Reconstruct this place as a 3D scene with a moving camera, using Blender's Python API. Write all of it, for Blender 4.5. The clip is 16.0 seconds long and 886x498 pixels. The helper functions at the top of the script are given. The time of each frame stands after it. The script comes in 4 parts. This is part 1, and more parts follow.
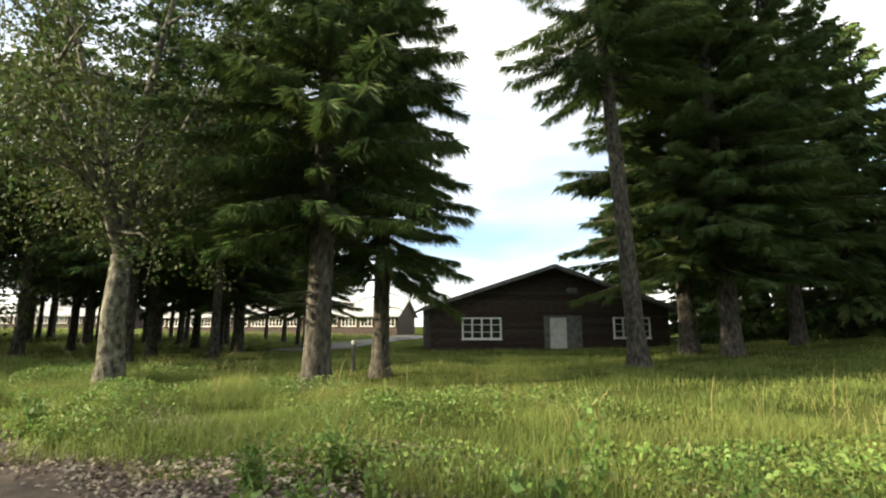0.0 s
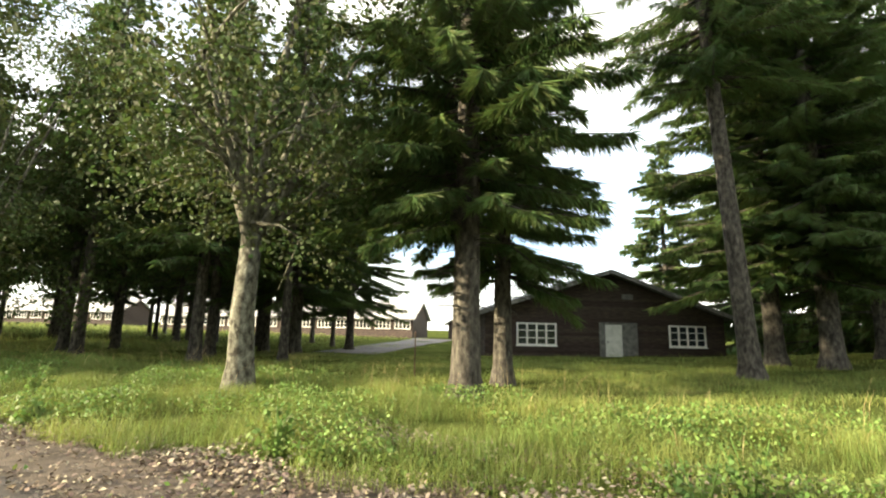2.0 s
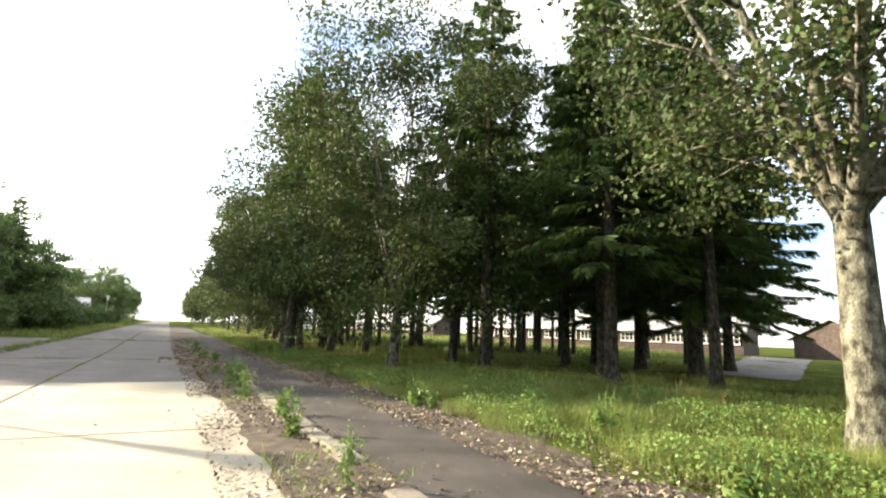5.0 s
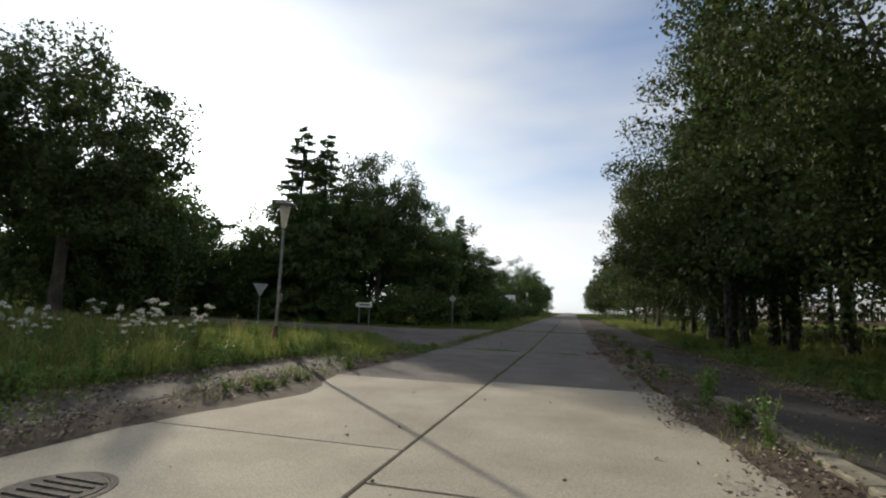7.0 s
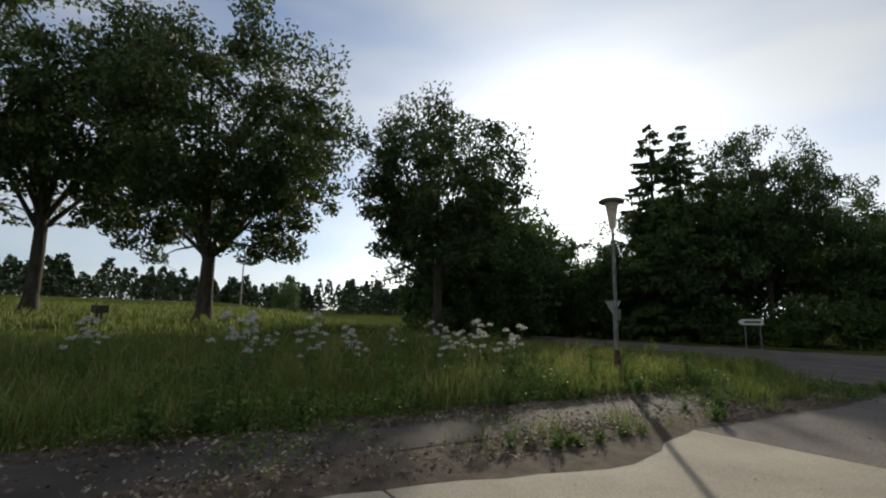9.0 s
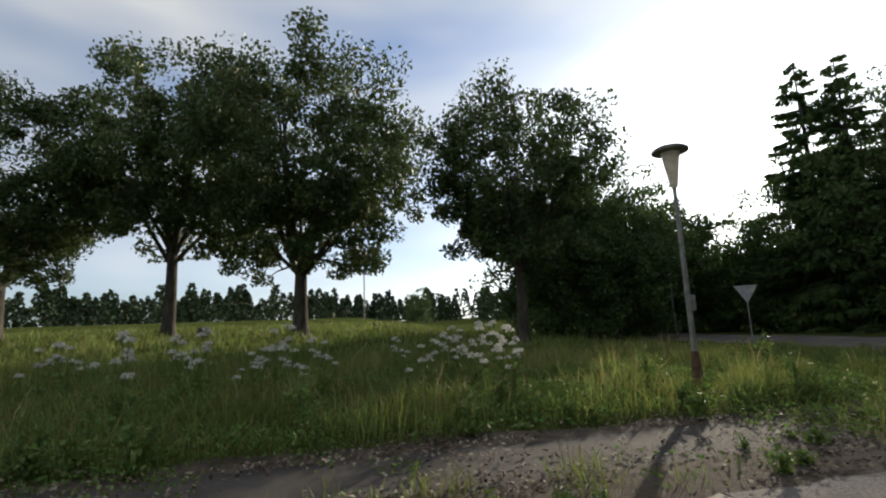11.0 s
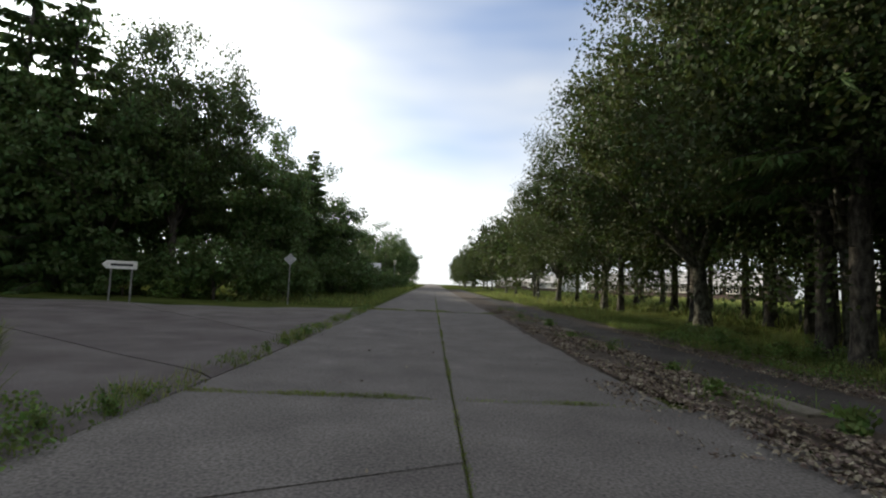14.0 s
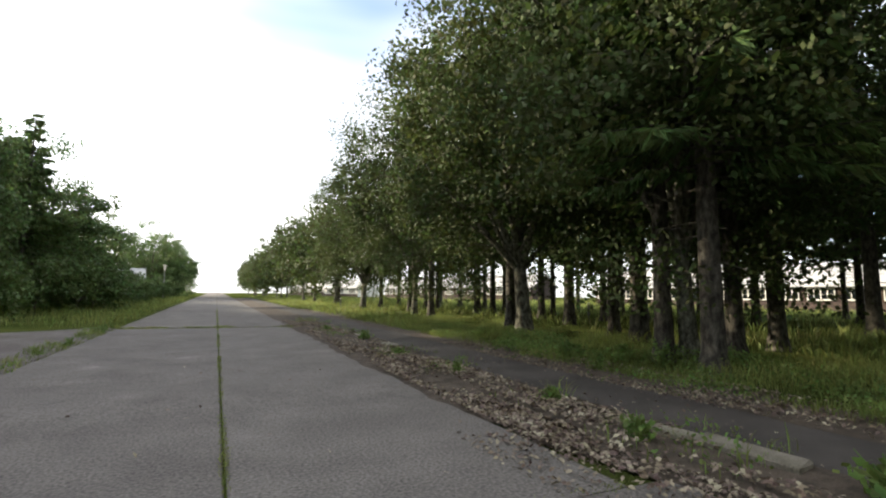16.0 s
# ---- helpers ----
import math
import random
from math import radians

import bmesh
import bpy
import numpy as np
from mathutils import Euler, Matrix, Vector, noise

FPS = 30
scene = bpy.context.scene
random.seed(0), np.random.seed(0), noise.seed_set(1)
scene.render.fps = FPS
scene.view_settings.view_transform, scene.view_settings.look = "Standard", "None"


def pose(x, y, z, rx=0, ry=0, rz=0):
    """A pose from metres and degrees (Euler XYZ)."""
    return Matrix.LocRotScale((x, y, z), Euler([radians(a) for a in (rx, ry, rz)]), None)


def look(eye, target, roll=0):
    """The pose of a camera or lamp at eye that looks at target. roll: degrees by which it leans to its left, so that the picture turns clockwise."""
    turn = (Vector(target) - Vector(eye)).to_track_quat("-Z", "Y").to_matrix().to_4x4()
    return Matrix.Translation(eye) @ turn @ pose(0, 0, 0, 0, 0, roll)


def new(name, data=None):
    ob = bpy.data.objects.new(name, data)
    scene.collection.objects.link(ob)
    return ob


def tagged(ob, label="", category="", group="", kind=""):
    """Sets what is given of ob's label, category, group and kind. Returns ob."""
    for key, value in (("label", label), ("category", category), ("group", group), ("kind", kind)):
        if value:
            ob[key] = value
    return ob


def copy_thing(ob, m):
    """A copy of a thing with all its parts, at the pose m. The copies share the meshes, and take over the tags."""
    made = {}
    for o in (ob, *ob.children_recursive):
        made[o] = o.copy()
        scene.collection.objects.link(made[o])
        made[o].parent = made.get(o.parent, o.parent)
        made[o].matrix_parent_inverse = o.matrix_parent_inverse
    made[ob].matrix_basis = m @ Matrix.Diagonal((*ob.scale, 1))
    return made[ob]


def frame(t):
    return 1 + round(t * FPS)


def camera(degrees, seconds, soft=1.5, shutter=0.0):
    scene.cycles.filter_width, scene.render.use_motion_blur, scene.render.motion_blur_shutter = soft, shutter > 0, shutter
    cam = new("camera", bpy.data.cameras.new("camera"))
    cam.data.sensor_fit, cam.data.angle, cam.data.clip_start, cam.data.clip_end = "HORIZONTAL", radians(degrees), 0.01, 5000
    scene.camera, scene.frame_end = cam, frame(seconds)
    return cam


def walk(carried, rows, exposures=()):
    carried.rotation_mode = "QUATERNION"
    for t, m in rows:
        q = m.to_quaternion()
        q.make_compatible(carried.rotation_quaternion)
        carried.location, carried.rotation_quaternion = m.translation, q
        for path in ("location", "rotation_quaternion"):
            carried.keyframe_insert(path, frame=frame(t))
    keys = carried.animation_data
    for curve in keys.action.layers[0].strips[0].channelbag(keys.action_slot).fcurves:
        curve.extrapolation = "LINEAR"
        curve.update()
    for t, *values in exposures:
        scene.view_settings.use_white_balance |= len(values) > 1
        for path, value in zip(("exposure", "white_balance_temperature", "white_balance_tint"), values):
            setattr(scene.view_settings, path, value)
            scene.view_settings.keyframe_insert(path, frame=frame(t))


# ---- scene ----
cam = camera(86.2, 16.0, soft=2.1)
PATH = [
    (0.0, 4.980, -11.482, 1.510, 99.56, 0.01, -60.25),
    (0.5, 4.813, -10.608, 1.497, 98.85, -0.26, -61.48),
    (1.0, 4.592, -9.755, 1.498, 98.29, -0.49, -61.75),
    (1.5, 4.323, -8.931, 1.503, 98.89, -0.65, -62.61),
    (2.0, 3.966, -8.125, 1.508, 99.99, -1.23, -61.03),
    (2.5, 3.499, -7.259, 1.489, 99.70, -0.26, -55.54),
    (3.0, 3.155, -6.316, 1.494, 98.80, -0.59, -45.42),
    (3.2, 3.044, -5.944, 1.497, 97.91, -1.72, -43.09),
    (5.3, 2.334, -1.812, 1.512, 100.95, -1.97, -23.64),
    (5.5, 2.258, -1.396, 1.526, 100.80, -1.05, -17.26),
    (6.0, 2.108, -0.342, 1.502, 99.89, -1.15, -5.17),
    (6.5, 1.947, 0.732, 1.517, 98.78, -1.44, 5.71),
    (7.0, 1.786, 1.683, 1.503, 97.67, -1.83, 15.17),
    (7.5, 1.530, 2.583, 1.491, 97.22, -0.54, 26.18),
    (8.0, 1.266, 3.375, 1.518, 97.82, -1.19, 36.73),
    (8.5, 1.006, 4.099, 1.523, 98.00, -0.56, 48.10),
    (9.0, 0.797, 4.794, 1.522, 98.90, -1.04, 58.01),
    (9.5, 0.623, 5.445, 1.500, 99.96, -0.34, 68.49),
    (9.7, 0.568, 5.750, 1.481, 100.04, -0.45, 72.53),
    (11.8, -0.108, 10.574, 1.486, 99.45, 2.65, 75.33),
    (12.0, -0.161, 11.028, 1.475, 98.66, 1.24, 70.47),
    (12.5, -0.308, 12.187, 1.484, 98.34, -4.07, 47.70),
    (13.0, -0.508, 13.274, 1.512, 98.06, -0.74, 23.37),
    (13.5, -0.472, 14.309, 1.506, 95.28, -1.40, 12.90),
    (14.0, -0.348, 15.340, 1.477, 94.75, -2.36, -1.32),
    (14.5, -0.256, 16.353, 1.441, 93.66, -2.28, -12.55),
    (15.0, -0.212, 17.221, 1.486, 94.74, -3.22, -22.39),
    (15.5, -0.163, 18.011, 1.503, 95.82, -2.91, -31.03),
    (16.0, -0.154, 18.770, 1.498, 96.07, -0.65, -25.55),
]
EXPOSURES = [(0.0, 1.45, 6900, 4), (2.0, 2.05, 7200, 4), (3.0, 2.45, 7400, 4), (5.5, 1.55, 6500, 8), (6.0, 0.95, 6350, 8), (7.0, 0.0, 6200, 8), (8.5, -0.3, 6200, 8), (9.5, -0.3, 6200, 8), (12.0, 0.3, 6250, 8), (13.0, 0.25, 6250, 8), (13.5, 0.0, 6250, 8), (14.0, 0.4, 6300, 8), (14.5, 0.75, 6350, 8), (16.0, 1.4, 6550, 8)]
walk(cam, [(t, pose(*m)) for t, *m in PATH], EXPOSURES)

# ---- light ----
SUN_YAW, SUN_ELEV = 43.0, 16.8          # degrees left of the road's direction, and above the horizon
world = bpy.data.worlds.new("sky")
scene.world = world
world.use_nodes = True
wn, wl = world.node_tree.nodes, world.node_tree.links
wn.clear()
sky = wn.new("ShaderNodeTexSky")
sky.sky_type, sky.sun_disc = "NISHITA", False
sky.sun_elevation, sky.sun_rotation = radians(SUN_ELEV), radians(-SUN_YAW)
sky.air_density, sky.dust_density, sky.ozone_density = 1.0, 1.3, 2.5
coord = wn.new("ShaderNodeTexCoord")
stretch = wn.new("ShaderNodeMapping")
stretch.inputs["Scale"].default_value = (1.2, 1.2, 4.5)
cloud = wn.new("ShaderNodeTexNoise")
cloud.inputs["Scale"].default_value, cloud.inputs["Detail"].default_value = 1.1, 3
ramp = wn.new("ShaderNodeValToRGB")
ramp.color_ramp.elements[0].position, ramp.color_ramp.elements[1].position = 0.28, 0.62
ramp.color_ramp.elements[0].color = (0.12, 0.12, 0.12, 1)
veil = wn.new("ShaderNodeMixRGB")
grey = wn.new("ShaderNodeRGBToBW")
lift = wn.new("ShaderNodeMath")
lift.operation = "MULTIPLY_ADD"
lift.inputs[1].default_value, lift.inputs[2].default_value = 1.3, 7.0
back = wn.new("ShaderNodeBackground")
back.inputs["Strength"].default_value = 0.07
out = wn.new("ShaderNodeOutputWorld")
wl.new(coord.outputs["Generated"], stretch.inputs["Vector"])
wl.new(stretch.outputs["Vector"], cloud.inputs["Vector"])
wl.new(cloud.outputs["Fac"], ramp.inputs["Fac"])
wl.new(ramp.outputs["Color"], veil.inputs["Fac"])
clear = wn.new("ShaderNodeMixRGB")
clear.blend_type = "MULTIPLY"
clear.inputs["Fac"].default_value = 1.0
clear.inputs["Color2"].default_value = (1.5, 1.7, 2.0, 1)
wl.new(sky.outputs["Color"], clear.inputs["Color1"])
wl.new(clear.outputs["Color"], veil.inputs["Color1"])
wl.new(sky.outputs["Color"], grey.inputs["Color"])
wl.new(grey.outputs["Val"], lift.inputs[0])
wl.new(lift.outputs["Value"], veil.inputs["Color2"])
wl.new(veil.outputs["Color"], back.inputs["Color"])
wl.new(back.outputs["Background"], out.inputs["Surface"])
sun = new("sun", bpy.data.lights.new("sun", "SUN"))
sun.data.energy, sun.data.angle, sun.data.color = 5.0, radians(0.6), (1.0, 0.86, 0.66)
az = radians(SUN_YAW)
SUNWARD = Vector((-math.sin(az) * math.cos(radians(SUN_ELEV)), math.cos(az) * math.cos(radians(SUN_ELEV)), math.sin(radians(SUN_ELEV))))
sun.matrix_basis = look(SUNWARD * 100, (0, 0, 0))


# ---- materials ----
def material(name, c1, c2, scale=4.0, rough=0.85, bump=0.3, fine=40.0, c3=None, grain=0.6, metallic=0.0, island=0.0, stretch=None, translucent=0.0, spec=0.3, piece=0.0):
    """Two colours mixed by coarse and fine noise, with relief; island: variation from piece to piece of a joined mesh; piece: from object to object."""
    m = bpy.data.materials.new(name)
    m.use_nodes = True
    n, l = m.node_tree.nodes, m.node_tree.links
    b = n["Principled BSDF"]
    b.inputs["Roughness"].default_value, b.inputs["Metallic"].default_value = rough, metallic
    b.inputs["Specular IOR Level"].default_value = spec
    tc = n.new("ShaderNodeTexCoord")
    vec = tc.outputs["Object"]
    if stretch:
        mp = n.new("ShaderNodeMapping")
        mp.inputs["Scale"].default_value = stretch
        l.new(vec, mp.inputs["Vector"])
        vec = mp.outputs["Vector"]
    a = n.new("ShaderNodeTexNoise")
    a.inputs["Scale"].default_value, a.inputs["Detail"].default_value = scale, 5
    l.new(vec, a.inputs["Vector"])
    r = n.new("ShaderNodeValToRGB")
    e = r.color_ramp.elements
    e[0].position, e[1].position = 0.35, 0.65
    e[0].color, e[1].color = (*c1, 1), (*c2, 1)
    if c3:
        x = e.new(0.8)
        x.color = (*c3, 1)
    l.new(a.outputs["Fac"], r.inputs["Fac"])
    g = n.new("ShaderNodeTexNoise")
    g.inputs["Scale"].default_value, g.inputs["Detail"].default_value = fine, 3
    l.new(vec, g.inputs["Vector"])
    mul = n.new("ShaderNodeMixRGB")
    mul.blend_type = "OVERLAY"
    mul.inputs["Fac"].default_value = grain
    l.new(r.outputs["Color"], mul.inputs["Color1"])
    l.new(g.outputs["Fac"], mul.inputs["Color2"])
    col = mul.outputs["Color"]
    if island or piece:
        src = n.new("ShaderNodeNewGeometry" if island else "ShaderNodeObjectInfo").outputs["Random Per Island" if island else "Random"]
        hsv = n.new("ShaderNodeHueSaturation")
        span = island or piece
        for key, k, mid in (("Value", 1.0, 1.0), ("Hue", 0.09, 0.5)):
            mr = n.new("ShaderNodeMapRange")
            mr.inputs["To Min"].default_value, mr.inputs["To Max"].default_value = mid - span * k, mid + span * k
            l.new(src, mr.inputs["Value"])
            l.new(mr.outputs["Result"], hsv.inputs[key])
        l.new(col, hsv.inputs["Color"])
        col = hsv.outputs["Color"]
    l.new(col, b.inputs["Base Color"])
    if bump:
        bp = n.new("ShaderNodeBump")
        bp.inputs["Strength"].default_value, bp.inputs["Distance"].default_value = bump, 0.02
        l.new(g.outputs["Fac"], bp.inputs["Height"])
        l.new(bp.outputs["Normal"], b.inputs["Normal"])
    if translucent:
        t = n.new("ShaderNodeBsdfTranslucent")
        l.new(col, t.inputs["Color"])
        mix = n.new("ShaderNodeMixShader")
        mix.inputs["Fac"].default_value = translucent
        l.new(b.outputs["BSDF"], mix.inputs[1])
        l.new(t.outputs["BSDF"], mix.inputs[2])
        l.new(mix.outputs["Shader"], n["Material Output"].inputs["Surface"])
    return m


CONCRETE = material("concrete_old", (0.142, 0.128, 0.117), (0.182, 0.165, 0.15), 1.0, 0.9, 1.0, 32, (0.26, 0.235, 0.22), piece=0.07, spec=0.15, grain=1.0)
NEW_CONCRETE = material("concrete_pale", (0.33, 0.295, 0.235), (0.43, 0.39, 0.315), 0.7, 0.9, 0.4, 60, (0.46, 0.42, 0.35), piece=0.04, spec=0.15)
OLD_CONCRETE = material("kerb_concrete", (0.15, 0.135, 0.10), (0.25, 0.225, 0.18), 5, 0.95, 0.8, 60, piece=0.15)
ASPHALT = material("asphalt", (0.05, 0.043, 0.038), (0.084, 0.073, 0.065), 1.2, 0.9, 0.6, 130)
GREY_ASPHALT = material("worn_asphalt", (0.105, 0.097, 0.09), (0.165, 0.152, 0.14), 0.6, 0.9, 0.6, 110)
SIDE_CONCRETE = material("side_road_concrete", (0.12, 0.103, 0.095), (0.175, 0.155, 0.145), 0.8, 0.9, 0.9, 70, piece=0.12, spec=0.15, grain=0.9)
SOIL = material("soil", (0.06, 0.047, 0.036), (0.115, 0.09, 0.068), 5, 1.0, 0.9, 50)
TURF = material("turf", (0.045, 0.06, 0.016), (0.09, 0.105, 0.03), 0.5, 1.0, 0.9, 30, (0.15, 0.13, 0.05), spec=0.0)
GRASS = material("grass_blades", (0.14, 0.185, 0.045), (0.24, 0.265, 0.072), 0.45, 0.6, 0.0, 3, (0.44, 0.35, 0.17), island=0.35, translucent=0.4)
DRY_GRASS = material("dry_grass", (0.34, 0.26, 0.12), (0.46, 0.37, 0.19), 1, 0.7, 0.0, 3, island=0.3, translucent=0.35)
WEED = material("weed_leaves", (0.10, 0.16, 0.04), (0.18, 0.25, 0.06), 3, 0.6, 0.0, 5, island=0.35, translucent=0.35)
FLOWER = material("flower_white", (0.62, 0.60, 0.55), (0.74, 0.72, 0.68), 8, 0.8, 0.0, 20, translucent=0.3)
LITTER = material("dead_leaves", (0.14, 0.10, 0.07), (0.31, 0.255, 0.20), 3, 0.9, 0.0, 8, island=0.5)
BARK = material("bark_grey", (0.03, 0.026, 0.018), (0.19, 0.185, 0.14), 9, 0.95, 1.0, 45, (0.38, 0.38, 0.3), stretch=(1, 1, 0.6), grain=0.9)
SPRUCE_BARK = material("bark_spruce", (0.022, 0.019, 0.015), (0.10, 0.09, 0.072), 10, 0.95, 1.0, 60, (0.19, 0.175, 0.14), stretch=(1, 1, 0.45), grain=0.9)
OAK_BARK = material("bark_oak", (0.045, 0.038, 0.03), (0.10, 0.085, 0.065), 5, 0.95, 1.0, 30, stretch=(1, 1, 0.3))
LEAF = material("leaf_alder", (0.036, 0.055, 0.015), (0.072, 0.092, 0.026), 0.5, 0.7, 0.0, 6, (0.14, 0.14, 0.036), island=0.45, translucent=0.3)
OAK_LEAF = material("leaf_oak", (0.055, 0.085, 0.026), (0.10, 0.13, 0.042), 0.6, 0.5, 0.0, 6, island=0.35, translucent=0.28)
WOOD_LEAF = material("leaf_wood", (0.06, 0.10, 0.03), (0.11, 0.16, 0.046), 0.4, 0.55, 0.0, 6, island=0.35, translucent=0.3)
FAR_LEAF = material("leaf_far", (0.03, 0.05, 0.02), (0.055, 0.08, 0.03), 0.05, 0.8, 0.0, 1, island=0.3)
NEEDLE = material("needles", (0.06, 0.102, 0.032), (0.128, 0.18, 0.052), 0.6, 0.6, 0.0, 9, (0.21, 0.255, 0.07), island=0.4, translucent=0.34)
PLANK = material("dark_timber", (0.03, 0.022, 0.018), (0.068, 0.048, 0.035), 2.5, 0.85, 0.6, 50, stretch=(1, 1, 6), piece=0.25)
WHITE = material("white_paint", (0.66, 0.64, 0.58), (0.80, 0.78, 0.73), 6, 0.6, 0.2, 60)
DOORPAINT = material("door_paint", (0.52, 0.52, 0.46), (0.68, 0.67, 0.60), 3, 0.6, 0.2, 40)
GREYBOARD = material("weathered_board", (0.10, 0.10, 0.09), (0.19, 0.185, 0.165), 4, 0.85, 0.4, 40)
ROOF = material("roof_sheet", (0.34, 0.34, 0.33), (0.50, 0.49, 0.47), 0.8, 0.7, 0.3, 20)
DARKROOF = material("roof_felt", (0.10, 0.11, 0.115), (0.19, 0.19, 0.19), 1.0, 0.9, 0.3, 30)
BRICKRED = material("brick_red", (0.055, 0.042, 0.036), (0.09, 0.065, 0.055), 3, 0.9, 0.5, 40)
STEEL = material("grey_steel", (0.20, 0.20, 0.19), (0.33, 0.32, 0.30), 6, 0.6, 0.2, 50, metallic=0.4)
RUST = material("rust", (0.09, 0.052, 0.034), (0.16, 0.1, 0.065), 10, 0.9, 0.5, 60)
LAMPGLASS = material("lamp_glass", (0.55, 0.53, 0.48), (0.70, 0.68, 0.62), 5, 0.4, 0.0, 30, translucent=0.5)
SIGNBACK = material("sign_aluminium", (0.30, 0.30, 0.30), (0.42, 0.42, 0.42), 5, 0.5, 0.1, 40, metallic=0.3)
BLACK = material("black_paint", (0.03, 0.03, 0.03), (0.05, 0.05, 0.05), 5, 0.6, 0.0, 40)
YELLOW = material("sign_yellow", (0.60, 0.45, 0.05), (0.65, 0.5, 0.08), 5, 0.5, 0.0, 40)
IRON = material("cast_iron", (0.04, 0.037, 0.034), (0.09, 0.08, 0.07), 15, 0.8, 0.5, 80, metallic=0.1)
GLASS = bpy.data.materials.new("window_glass")
GLASS.use_nodes = True
gb = GLASS.node_tree.nodes["Principled BSDF"]
gb.inputs["Base Color"].default_value, gb.inputs["Roughness"].default_value = (0.02, 0.025, 0.028, 1), 0.06
gb.inputs["Specular IOR Level"].default_value = 0.6


# ---- shape helpers ----
def smooth(a, b, x):
    k = np.clip((x - a) / (b - a), 0, 1)
    return k * k * (3 - 2 * k)


def gz(x, y):
    """Height of the land."""
    x, y = np.asarray(x, float), np.asarray(y, float)
    along = 0.013 * np.clip(y - 25, 0, 300)
    right = 0.02 + 0.05 * smooth(4.2, 4.6, x) + 0.13 * smooth(6.2, 9.5, x) + 0.004 * np.clip(x - 9, 0, 60)
    hump = 1.3 * np.exp(-((x - 33) ** 2 + (y + 24) ** 2) / 120)
    w = 1 - 0.85 * smooth(13, 27, y)
    left = 0.03 + 0.12 * smooth(5.5, 7.5, -x) * w + 0.062 * w * np.clip(-x - 9, 0, 55) + 0.03 * np.clip(-x - 64, 0, 250)
    bump = 0.05 * np.sin(x * 0.9 + 1.3 * np.sin(y * 0.5)) * np.cos(y * 0.7 + x * 0.2) * smooth(6.5, 10, np.abs(x))
    return along + np.where(x > 0, right + hump, left) * smooth(3.2, 4.4, np.abs(x)) + bump - 0.06 * (1 - smooth(3.4, 3.9, np.abs(x)))


def gzf(x, y):
    return float(gz(x, y))


def mesh_of(name, verts, faces, mat, smoothed=False):
    me = bpy.data.meshes.new(name)
    me.from_pydata([tuple(v) for v in verts] if not isinstance(verts, list) else verts, [], faces)
    me.materials.append(mat)
    if smoothed:
        me.polygons.foreach_set("use_smooth", [True] * len(me.polygons))
    me.update()
    return me


def quads_mesh(name, v, mat, corners=4):
    """A mesh of loose quads or triangles, v of shape (n, corners, 3)."""
    n = len(v)
    me = bpy.data.meshes.new(name)
    me.vertices.add(n * corners)
    me.vertices.foreach_set("co", np.ascontiguousarray(v, dtype=np.float32).ravel())
    me.loops.add(n * corners)
    me.loops.foreach_set("vertex_index", np.arange(n * corners, dtype=np.int32))
    me.polygons.add(n)
    me.polygons.foreach_set("loop_start", np.arange(0, n * corners, corners, dtype=np.int32))
    me.materials.append(mat)
    me.update(calc_edges=True)
    return me


def put(ob, parent=None, m=None):
    if parent:
        ob.parent = parent
    if m is not None:
        ob.matrix_basis = m
    return ob


def part(name, bm, mat, parent=None, label=""):
    me = bpy.data.meshes.new(name)
    bm.to_mesh(me)
    bm.free()
    me.materials.append(mat)
    return tagged(put(new(name, me), parent), label)


def box(bm, x0, x1, y0, y1, z0, z1, bevel=0.0):
    r = bmesh.ops.create_cube(bm, size=1, matrix=Matrix.Translation(((x0 + x1) / 2, (y0 + y1) / 2, (z0 + z1) / 2)) @ Matrix.Diagonal((x1 - x0, y1 - y0, z1 - z0, 1)))
    if bevel:
        es = list({e for v in r["verts"] for e in v.link_edges})
        bmesh.ops.bevel(bm, geom=es, offset=bevel, segments=1, affect="EDGES")
    return bm


def boxed(name, dims, mat, parent=None, label="", bevel=0.0):
    return part(name, box(bmesh.new(), *dims, bevel), mat, parent, label)


def lathe(profile, n=16):
    bm = bmesh.new()
    rings = [[bm.verts.new((r * math.cos(2 * math.pi * i / n), r * math.sin(2 * math.pi * i / n), z)) for i in range(n)] for r, z in profile]
    for a, b in zip(rings, rings[1:]):
        for i in range(n):
            bm.faces.new((a[i], a[(i + 1) % n], b[(i + 1) % n], b[i]))
    bm.faces.new(rings[0][::-1])
    bm.faces.new(rings[-1])
    return bm


def tube(path, radii, n=8):
    """Verts and faces of a tapered tube along points."""
    v, f = [], []
    for k, (p, r) in enumerate(zip(path, radii)):
        p = Vector(p)
        d = (Vector(path[min(k + 1, len(path) - 1)]) - Vector(path[max(k - 1, 0)])).normalized()
        u = d.cross(Vector((0.3, 1, 0.1))).normalized()
        w = d.cross(u)
        for i in range(n):
            a = 2 * math.pi * i / n
            v.append(p + (u * math.cos(a) + w * math.sin(a)) * r)
        if k:
            o = (k - 1) * n
            f += [(o + i, o + (i + 1) % n, o + n + (i + 1) % n, o + n + i) for i in range(n)]
    f.append(tuple(range(len(v) - n, len(v))))
    return v, f


def joined(tubes):
    v, f = [], []
    for a, b in tubes:
        o = len(v)
        v += [tuple(p) for p in a]
        f += [tuple(i + o for i in q) for q in b]
    return v, f


def unit(a):
    return a / np.maximum(np.linalg.norm(a, axis=-1, keepdims=True), 1e-6)


